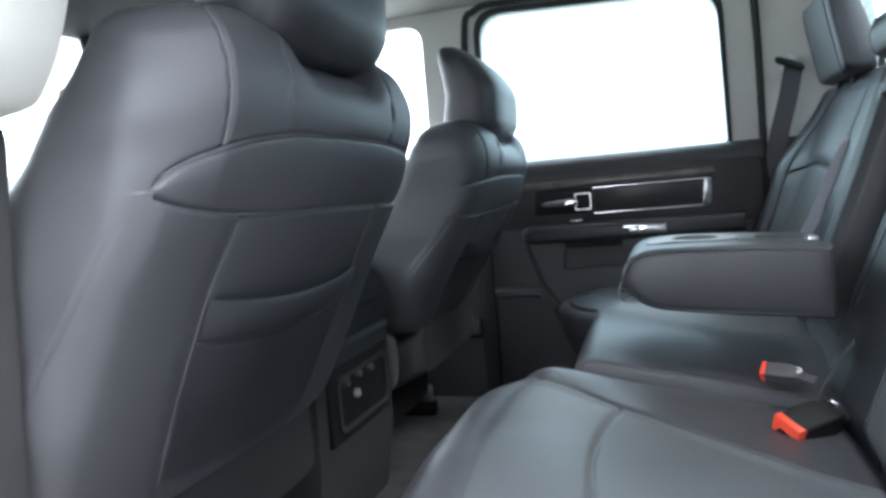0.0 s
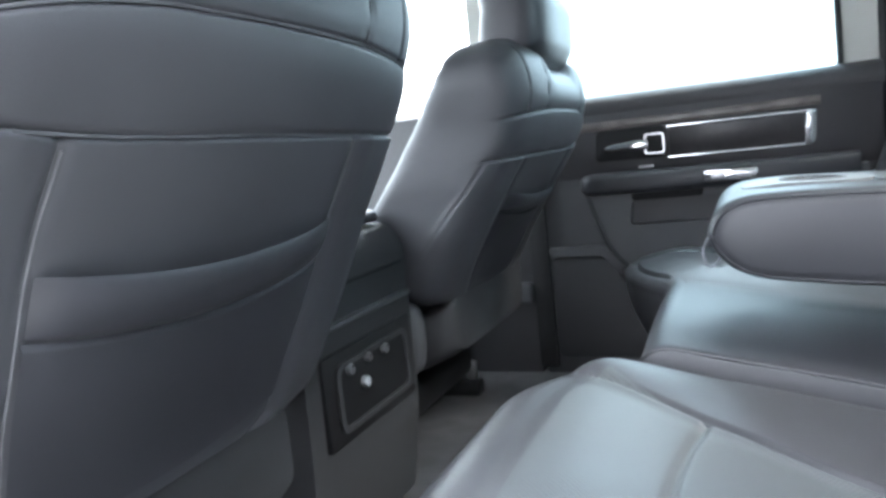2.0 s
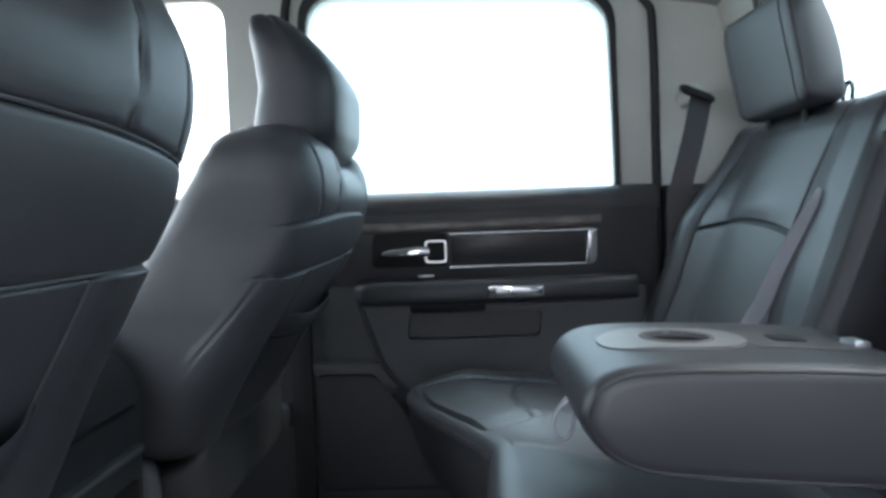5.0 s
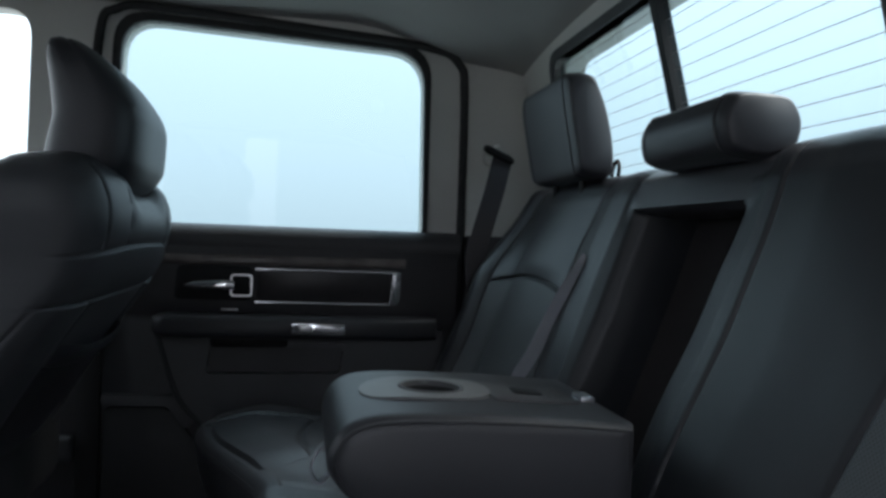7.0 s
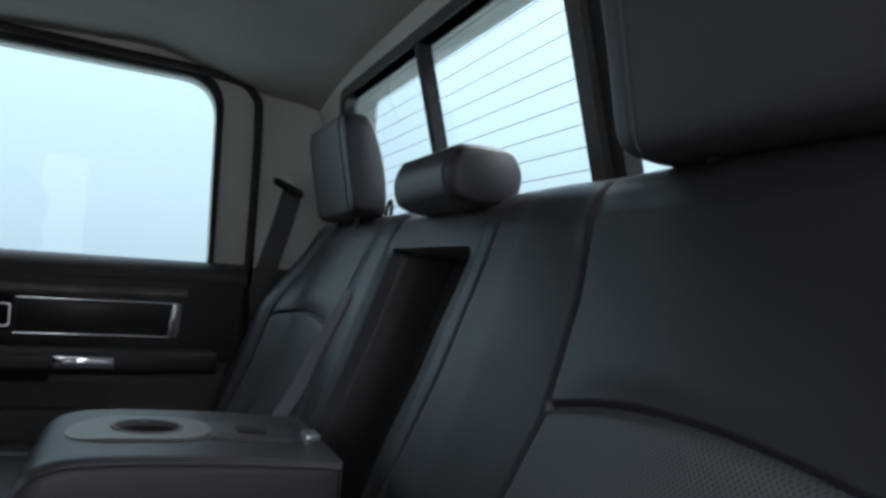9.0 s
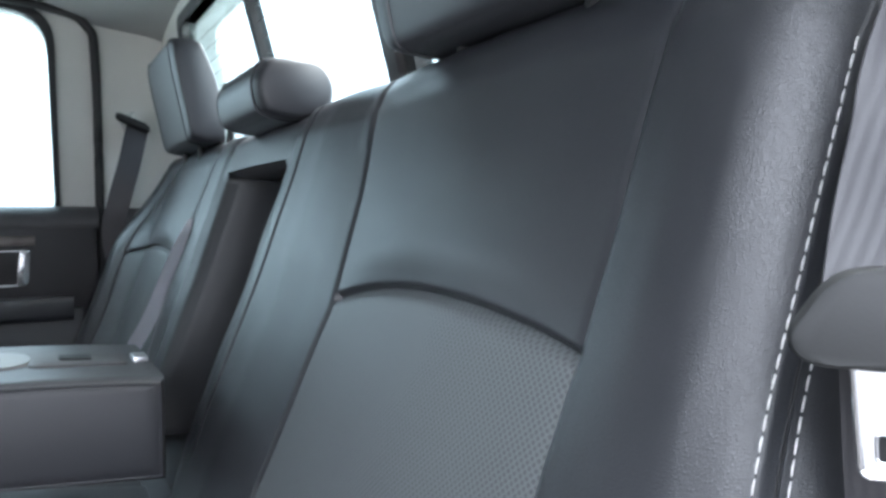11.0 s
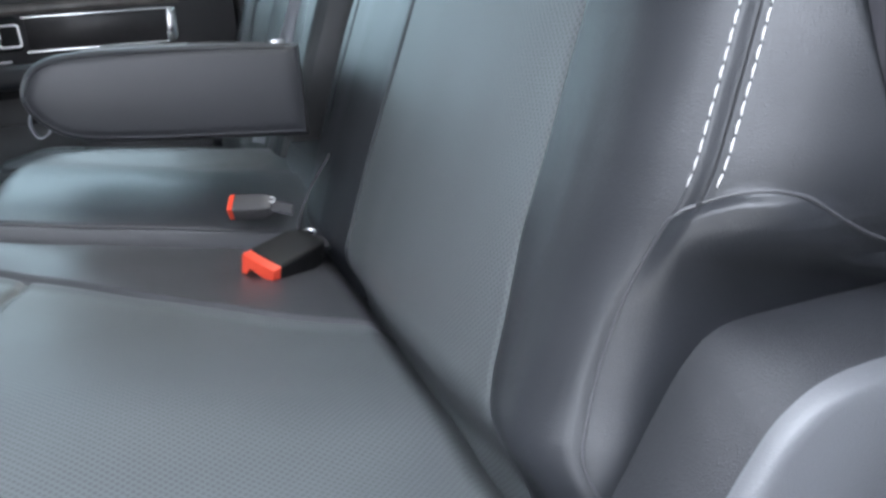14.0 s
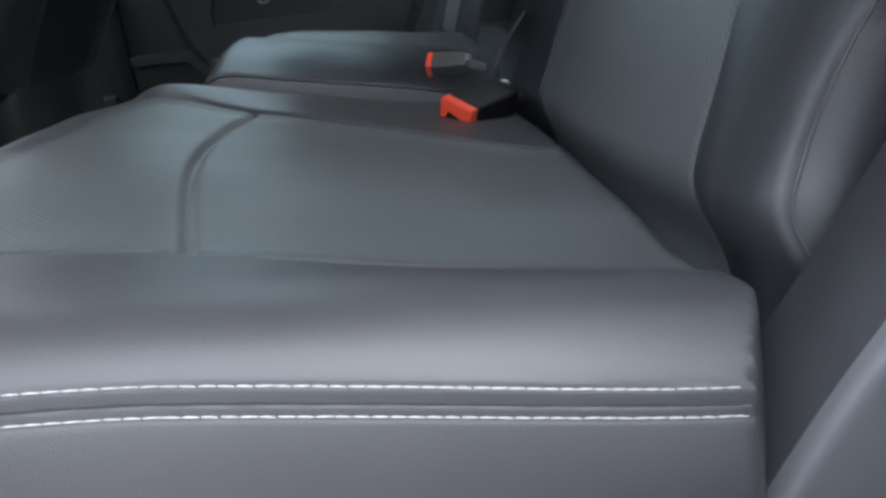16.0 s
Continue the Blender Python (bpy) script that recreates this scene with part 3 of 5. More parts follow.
# stitching beside the outer bolster: two rows of white dashes
def stitch_row(points, length=0.0056, gap=0.0034, r=0.00065, bm=None):
    """Dashes of thread along a polyline, with their normals towards -x and up."""
    bm = bm or bmesh.new()
    pts = [Vector(p) for p in points]
    dist, run = [0.0], 0.0
    for a, b in zip(pts, pts[1:]):
        run += (b - a).length
        dist.append(run)

    def at(s):
        i = max(0, min(len(pts) - 2, int(np.searchsorted(dist, s)) - 1))
        k = (s - dist[i]) / max(1e-9, dist[i + 1] - dist[i])
        return pts[i].lerp(pts[i + 1], k)
    s = 0.0
    while s + length < run:
        a, b = at(s), at(s + length)
        j = (random.random() - 0.5) * 0.0006
        c = (a + b) / 2
        tube([a + Vector((j, j, 0)), c + Vector((-0.0004, -0.0002, 0.0003)), b], [r * 0.55, r, r * 0.55], 5, bm)
        s += length + gap
    return bm


def bolster_line(off):
    """A line on the outer bolster, off metres outward of its first row of stitches."""
    out = []
    for z in steps(0.5455, 0.85, 90):
        so = seam_out(z)
        y = so - (STITCH + off) / STITCH * (so - stitch_y(z))
        x, y, zz = outboard_back(y, z)
        out.append((x - 0.0003, y - 0.0003, zz))
    return out


st = stitch_row(bolster_line(0.0), 0.0058, 0.0017, 0.00042)
stitch_row(bolster_line(2 * SEAM_GAP), 0.0058, 0.0017, 0.00042, bm=st)
tagged(part("stitching", st, thread, near_back, "two rows of white stitches"), kind="stuff")
# Dark tube in the groove: the seam's shadow as a colour.
part("seam", tube(bolster_line(SEAM_GAP), 0.0007, 6), seam_dark, near_back, "seam between the stitches, shadow put into its colour")

# ---- rear cushions ----


def cushion_z(x):
    return smooth_lerp(x, [-0.20, -0.14, -0.09, -0.02, 0.10, 0.24, 0.30], [0.440, 0.444, 0.4465, 0.442, 0.429, 0.416, 0.405], 0.04)


def fade_front(s):
    return 1 - smooth_step(s, 0.74, 0.90)


def cushion_shape(x_front, y0, y1, crown, outer_round, inner_round, ridge=0.009, under=0.05, fall=0.16, roll=0.06, side=16.0):
    """A cushion's top, front roll and sides over (s, y): s runs from the back over the top and down the front."""
    def fn(s, y):
        skirt = max(y0 - y, y - y1, 0.0)
        y = min(max(y, y0), y1)
        w = (y - y0) / (y1 - y0)
        lead = x_front
        lead += outer_round * max(0, 1 - (y - y0) / 0.14) ** 2 + inner_round * max(0, 1 - (y1 - y) / 0.14) ** 2
        if s < 0.75:
            x = 0.30 + (lead + roll - 0.30) * s / 0.75
            z = cushion_z(x)
        else:
            k = (s - 0.75) / 0.25
            ang = min(1.0, k / 0.55) * math.pi / 2
            x = lead + roll - roll * math.sin(ang)
            z = cushion_z(lead + roll) - 0.83 * roll * (1 - math.cos(ang))
            if k > 0.55:
                q = (k - 0.55) / 0.45
                z -= fall * q
                x += under * q * (0.5 + 0.5 * q)
        e = min(y - y0, y1 - y)
        drop = 0.0
        soft_edge = 0.05
        if e < soft_edge:
            drop = 1.1 * soft_edge * (1 - math.sqrt(max(0, 1 - (1 - e / soft_edge) ** 2)))
        z += crown * math.sin(math.pi * w) - drop
        a, b = insert_edges(x)
        c = cross_near(y, x)
        if s < 0.80:
            fade = 1 - smooth_step(s, 0.74, 0.80)
            inside = smooth_step(y, a - 0.004, a + 0.02) * smooth_step(-y, -b - 0.004, -b + 0.02)
            z -= (0.005 * inside + groove(y - a, 0.0035, 0.004) + groove(y - b, 0.0035, 0.004)) * fade
            if a < y < b:
                z -= groove(x - c, 0.0042, 0.0045)
        if y > b:
            z += ridge * (1 - 0.85 * smooth_step(x, -0.02, 0.15)) * math.sin(math.pi * min(1, (y - b) / (y1 - b))) * (1 - smooth_step(s, 0.8, 0.95))
        if y < a:
            z += 0.003 * math.sin(math.pi * min(1, (a - y) / (a - y0))) * fade_front(s)
        z -= 0.012 * fade_front(s) * (1 - smooth_step(y, a, a + 0.15) if y > a else smooth_step(y, y0 + 0.02, a))
        z -= 0.016 * smooth_step(x, 0.0, 0.24) * smooth_step(-y, -0.14, -0.075) + 0.013 * smooth_step(x, 0.03, 0.24) * smooth_step(y, 0.12, 0.24)
        e = y - 0.0695
        z += 0 if s > 0.82 else (0.0010 * math.exp(-((abs(e) - 0.0018) / 0.0009) ** 2) - groove(e, 0.0008, 0.0022) - groove(abs(e) - 0.0031, 0.0007, 0.0008)) * smooth_step(s, 0.02, 0.08)
        z -= 0.22 * smooth_step(x, 0.233 + 0.5 * (y - 0.07), 0.254 + 0.5 * (y - 0.07)) * smooth_step(-y, -0.19, -0.13)
        z += 0.0016 * noise.noise((x * 12, y * 12, 1.0)) + 0.016 * smooth_step(y, 0.20, 0.42) * smooth_step(-x, -0.02, 0.13)
        z -= side * skirt + 0.035 * smooth_step(x, 0.250, 0.295)
        return (x, y, z)
    return fn


def insert_edges(x):
    """The outer and inner seams of the insert, which spread towards the front."""
    return (lerp(x, [-0.10, 0.02, 0.10, 0.19, 0.25], [0.222, 0.195, 0.177, 0.159, 0.148]),
            lerp(x, [-0.16, -0.02, 0.09, 0.20, 0.26], [0.670, 0.583, 0.503, 0.440, 0.412]))


def cross_near(y, x):
    a, b = insert_edges(x)
    k = (y - (a + b) / 2) / (b - a) * 2
    return -0.019 + 0.022 * k * k - 0.004 * k


S_ROWS = steps(0, 0.14, 24) + steps(0.14, 0.44, 34)[1:] + steps(0.44, 0.58, 70)[1:] + steps(0.58, 0.75, 22)[1:] + steps(0.75, 1.0, 30)[1:]


N0, N1 = 0.058, 0.715
near_fn = cushion_shape(-0.209, N0, N1, 0.004, 0.03, 0.12)
near_cushion = thing("rear_cushion", "grey leather rear cushion with white stitching by the open door", "seat cushion",
                     "rear seat sections")
NEAR_W = [-0.02] + steps(0, 0.05, 8) + steps(0.05, 0.15, 34)[1:] + steps(0.15, 0.94, 36)[1:] + steps(0.94, 1, 9)[1:] + steps(1, 1.04, 9)[1:] + steps(1.04, 1.96, 64)[1:] + steps(1.96, 2, 9)[1:] + steps(2, 2.06, 9)[1:] + steps(2.06, 3, 46)[1:] + [3.02]


def near_point(s, w):
    a, b = insert_edges(near_fn(s, 0.40)[0])
    if w < 0:
        return near_fn(s, N0 - 0.010)
    if w > 3:
        return near_fn(s, N1 + 0.010)
    y = N0 + (a - N0) * w if w < 1 else a + (b - a) * (w - 1) if w < 2 else b + (N1 - b) * (w - 2)
    return near_fn(s, y)


def near_insert(s, w):
    return 1 < w < 2 and s < 0.72


part("cover", surface(S_ROWS, NEAR_W, near_point, lambda s, w: not near_insert(s, w)), leather, near_cushion)
part("insert", surface(S_ROWS, NEAR_W, near_point, near_insert), perf_seat, near_cushion, "perforated grey leather insert")


FAR_Y = ([0.935, 1.0, 1.1, 1.2, 1.3, 1.4, 1.48, 1.54], [-0.066, -0.084, -0.110, -0.140, -0.178, -0.198, -0.196, -0.170], [0.496, 0.487, 0.471, 0.458, 0.449, 0.445, 0.440, 0.430])


def far_fn(s, y):
    """The far cushion: a swept front edge, high at the middle of the bench and low at the door; s runs from the back over the top and down the front."""
    skirt = max(0.0, y - 1.54)
    y = min(y, 1.54)
    lead = smooth_lerp(y, FAR_Y[0], FAR_Y[1], 0.04)
    edge = smooth_lerp(y, FAR_Y[0], FAR_Y[2], 0.04)
    roll = 0.026
    if s < 0.75:
        x = 0.30 + (lead + roll - 0.30) * s / 0.75
        z = edge + 0.003 - (0.17 - 0.04 * smooth_step(y, 0.94, 1.12)) * (x - lead) - 0.003 * (1 - smooth_step(y, 0.936, 0.96)) + 0.032 * smooth_step(x - lead, -0.01, 0.11) * smooth_step(y, 0.94, 1.12)
    else:
        k = (s - 0.75) / 0.25
        a = min(1.0, k / 0.5) * math.pi / 2
        x = lead + roll - roll * math.sin(a)
        z = edge - roll * (1 - math.cos(a)) * 0.8
        if k > 0.5:
            q = (k - 0.5) / 0.5
            z -= 0.105 * q
            x += 0.003 + 0.030 * q * q
    a, b = insert_edges(x)
    m = 1.64 - y
    if s < 0.78:
        z -= groove(m - a, 0.0035, 0.0018) + groove(m - b, 0.0035, 0.003) * smooth_step(x, -0.10, -0.04)
        if a < m < b:
            z -= 0.004 + groove(x - cross_near(m, x), 0.0042, 0.0045)
    e = 1.54 - y
    z -= 0.030 * (1 - math.sqrt(max(0.0, 1 - (1 - min(1.0, e / 0.03)) ** 2)))
    z += 0.0016 * noise.noise((x * 12, y * 12, 2.0))
    return (x, y + 0.3 * skirt, z - 9 * skirt * (1 - smooth_step(s, 0.78, 0.92)))


far_cushion = thing("rear_cushion", "grey leather rear cushion beside the closed far door", "seat cushion", "rear seat sections")
FAR_W = steps(0.930, 1.50, 120) + steps(1.50, 1.54, 12)[1:] + [1.546, 1.552]
part("cover", surface(S_ROWS, FAR_W, far_fn), leather, far_cushion)
part("piping", tube([far_fn(0.845, y) for y in steps(0.960, 1.53, 70)], 0.0009, 8), leather, far_cushion, "thin leather piping")
part("inner_side", plate([(x, z) for x, z in ((0.28, 0.36), (0.28, 0.420), (0.10, 0.455), (-0.04, 0.482), (-0.060, 0.470), (-0.055, 0.38), (-0.04, 0.30), (0.0, 0.30))], across, 0.940, 0.952), leather, far_cushion)


def mid_fn(s, y):
    """The middle cushion: a firm block with a welted edge beside the near cushion, flush with the far one."""
    w = (y - 0.706) / 0.228
    skirt = max(0.0, -w)
    w = max(0.0, w)
    lead, roll = -0.078 + 0.012 * w, 0.042 - 0.014 * w
    if s < 0.75:
        x = 0.30 + (lead + roll - 0.30) * s / 0.75
    else:
        x = lead + roll - roll * math.sin(min(1.0, (s - 0.75) / 0.125) * math.pi / 2)
    z = lerp(x, [-0.08, 0.18, 0.30], [0.476, 0.424, 0.405]) * (1 - w) + lerp(x, [-0.066, 0.30], [0.500, 0.438]) * w + 0.007 * math.sin(math.pi * min(1, w))
    if s >= 0.75:
        k = min(1.0, (s - 0.75) / 0.125)
        z -= 0.8 * roll * (1 - math.cos(k * math.pi / 2))
        if s > 0.875:
            q = (s - 0.875) / 0.125
            z -= 0.150 * q
            x -= 0.006 * math.sin(math.pi * q)
    e = max(0.0, w) * 0.228
    z -= 0.006 * (1 - math.sqrt(max(0.0, 1 - (1 - min(1.0, e / 0.008)) ** 2)))
    z += 0.0014 * noise.noise((x * 12, y * 12, 4.0)) - 0.020 * smooth_step(w, 0.97, 1.03)
    return (x, 0.706 + 0.228 * w - 0.004 * skirt, z - 1.3 * skirt)


mid_cushion = thing("middle_cushion", "plain grey leather middle seat cushion under the armrest", "seat cushion", "rear seat sections")
part("cover", surface(S_ROWS, [0.692, 0.699] + steps(0.706, 0.716, 7) + steps(0.716, 0.934, 40)[1:] + [0.940], mid_fn), leather, mid_cushion)
part("piping", tube([Vector(mid_fn(s, 0.7085)) + Vector((0, -0.001, 0.0004)) for s in steps(0.12, 0.86, 60)], 0.0019, 8), leather, mid_cushion, "thin leather piping along the edge")
part("base", box((0.10, 0.10, FLOOR), (0.30, 1.50, 0.34), 0.02), plastic_deep, mid_cushion, "dark plastic seat base")


def piping_line(off):
    """A line along the outer shoulder of the near cushion."""
    out = []
    for s in steps(0.126, 0.80, 70):
        y = 0.0695 - off
        x, y, z = near_fn(s, y)
        out.append((x, y - 0.0004, z + 0.0006))
    return out


cs = stitch_row(piping_line(-0.0030), 0.0058, 0.0006, 0.00027)
stitch_row(piping_line(0.0030), 0.0058, 0.0006, 0.00027, bm=cs)
tagged(part("stitching", cs, thread, near_cushion, "two rows of white stitches"), kind="stuff")
# The shadow in the cushion's seam, drawn as a dark tube.
part("seam", tube(piping_line(0.0), 0.0006, 6), seam_dark, near_cushion, "seam between the stitches, shadow put into its colour")

# ---- folded armrest ----
arm = thing("folding_armrest", "grey leather centre armrest folded down, with two cup holders", "armrest")
A0, A1 = 0.700, 0.940


def arm_ring(y):
    e = min(y - A0, A1 - y)
    r = 0.018
    k = 0 if e > r else 1 - math.sqrt(max(0, 1 - (1 - e / r) ** 2))
    inset = 0.016 * k
    pts = [(0.275, 0.516), (0.10, 0.531), (0.035, 0.543), (0.004, 0.572), (0.004, 0.598), (0.024, 0.618), (0.07, 0.624), (0.18, 0.621), (0.275, 0.614)]
    sp = spline([(a, 0, b) for a, b in pts], 14)
    cx, cz = 0.14, 0.577
    return [(cx + (p.x - cx) * (1 - inset / 0.14), y, cz + (p.z - cz) * (1 - inset / 0.055)) for p in sp]


pad = loft([arm_ring(y) for y in steps(A0, A0 + 0.018, 7) + steps(A0 + 0.018, A1 - 0.018, 40)[1:] + steps(A1 - 0.018, A1, 7)[1:]])
WELL = (0.106, 0.82)        # middle of the cup holder, an opening through the top
inside = [f for f in pad.faces if f.calc_center_median().z > 0.60 and math.hypot(f.calc_center_median().x - WELL[0], f.calc_center_median().y - WELL[1]) < 0.0335]
bmesh.ops.delete(pad, geom=inside, context='FACES')
# Seat leather in a darker tone: doorway shade put into the pad's colour.
part("pad", pad, leather_dark, arm)
for y in (A0 + 0.004, A1 - 0.004):
    pts = arm_ring(y)
    part("piping", tube(pts + pts[:1], 0.0018, 6), leather_dark, arm, "thin leather piping")
# cup holder tray set in the top


def arm_top(u, v, d):
    return (u, v, lerp(u, [0.02, 0.07, 0.18, 0.275], [0.618, 0.6243, 0.6213, 0.6143]) + d)


tray = outline([(0.034, 0.765), (0.034, 0.875), (0.165, 0.870), (0.165, 0.770)], 0.055, 8)
hole = []
for u, v in tray:
    d = math.hypot(u - WELL[0], v - WELL[1])
    hole.append((WELL[0] + 0.030 * (u - WELL[0]) / d, WELL[1] + 0.030 * (v - WELL[1]) / d))
part("tray", frame_ring(tray, hole, arm_top, -0.004, 0.003), plastic_pale, arm, "pale grey cup holder surround")
tail = outline([(0.162, 0.775), (0.162, 0.865), (0.252, 0.860), (0.252, 0.780)], 0.014, 5)
part("tray_tail", plate(tail, arm_top, -0.010, 0.002, 0.002), plastic, arm, "dark plastic tray")
def disc(cx, r, d, n=40):
    return [arm_top(cx + r * math.cos(2 * math.pi * k / n), 0.82 + r * math.sin(2 * math.pi * k / n), d) for k in range(n)]


well = part("cup_holder", loft([disc(WELL[0], r, d) for r, d in ((0.0335, 0.0028), (0.033, 0.0042), (0.031, 0.0044), (0.0295, 0.0036), (0.0285, -0.002))], cap=False), plastic_mid, arm, "round rim of the cup holder")
cup = loft([disc(WELL[0], r, d) for r, d in ((0.030, 0.002), (0.0275, -0.004), (0.0265, -0.045), (0.022, -0.049))], cap=False)
cup.faces.new([v for v in cup.verts][-40:])
part("cup_liner", cup, plastic_black, well, "black cup well")
# Black plate on the tray: the dark of a square well, by colour alone.
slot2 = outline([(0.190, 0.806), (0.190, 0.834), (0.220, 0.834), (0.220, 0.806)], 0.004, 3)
part("coin_well_shade", plate(slot2, arm_top, 0.0, 0.0034, 0.001), plastic_black, arm, "small black plate painted as the shade of a square well")
part("latch", box((0.258, 0.80, 0.611), (0.273, 0.83, 0.620), 0.002), satin, arm, "bright metal latch")
loop = spline([(0.012, 0.80, 0.585), (-0.002, 0.800, 0.572), (-0.010, 0.803, 0.555), (-0.005, 0.806, 0.538), (0.006, 0.808, 0.542), (0.010, 0.806, 0.560), (0.014, 0.802, 0.575)], 6)
part("pull_strap", ribbon(loop, [(0, 1, 0)] * len(loop), 0.011, 0.001), webbing_pale, arm, "looped grey webbing pull strap")

# ---- head restraints ----


def rear_rest(text, y, b, rows, side=0.10):
    """A padded head restraint lofted across the cab: half width b; rows of (height, front x, back x) up its section;
    welts divide the front pad from the end caps."""
    h = thing("head_restraint", text, "headrest", "rear head restraints")
    sec = spline([(x, 0, z) for z, x, _ in rows] + [(x, 0, z) for z, _, x in rows[::-1]], 7)
    sec = sec + spline([sec[-1], (sec[-1] + sec[0]) / 2 + Vector((0, 0, -0.003)), sec[0]], 4)[1:-1]
    cx, cz = sum(q.x for q in sec) / len(sec), sum(q.z for q in sec) / len(sec)

    def section(v):
        e = 1 - abs(v) / b
        r = 0.030
        k = 1.0 if e * b > r else math.sqrt(max(0.0, 1 - (1 - e * b / r) ** 2))
        k = 0.80 + 0.20 * k - groove((abs(v) - b + side * b + 0.012), 0.0022, 0.020)
        return [(cx + (q.x - cx) * k, y + v, cz + (q.z - cz) * k) for q in sec]
    ts = steps(-b, -b + 0.045, 22) + steps(-b + 0.045, b - 0.045, 20)[1:] + steps(b - 0.045, b, 22)[1:]
    part("pad", loft([section(t) for t in ts]), leather_dark, h)
    for t in (-1, 1):
        line = section(t * (b - side * b - 0.0155))
        part("welt", tube(line + line[:1], 0.0013, 6), leather_dark, h, "thin leather welt")
    z0 = min(q.z for q in sec)
    for q in (-b * 0.5, b * 0.5):
        part("post", tube([(cx + 0.015, y + q, z0 - 0.03), (cx + 0.012, y + q, z0 + 0.03)], 0.006, 10), plastic_black, h)
    return h


TALL = [(0.884, 0.406, 0.448), (0.893, 0.396, 0.456), (0.940, 0.386, 0.452), (0.990, 0.376, 0.440), (1.030, 0.370, 0.424), (1.047, 0.376, 0.412)]
rear_rest("dark leather head restraint raised on the far rear seat", 1.335, 0.134, TALL)
rear_rest("dark leather head restraint raised on the near rear seat", 0.362, 0.140, [(z + 0.001, f + 0.008, r + 0.020) for z, f, r in TALL])
rear_rest("low dark leather head restraint of the middle seat", 0.862, 0.101, [(0.872, 0.400, 0.450), (0.880, 0.386, 0.466), (0.905, 0.380, 0.472), (0.926, 0.386, 0.464), (0.936, 0.400, 0.448)], 0.06)

# ---- front seats ----


def seat_back_x(z):
    return smooth_lerp(z, [0.38, 0.46, 0.65, 0.74, 0.79, 0.83, 0.87, 0.90, 0.92], [-0.455, -0.415, -0.322, -0.269, -0.246, -0.236, -0.246, -0.268, -0.29], 0.022)


SEAT_P = ([0.5, 0.75, 0.9], [7.0, 7.0, 5.0])      # squareness of the seat back's section by height
SEAT_LOW = 0.792        # above this height the back swells into two shoulders


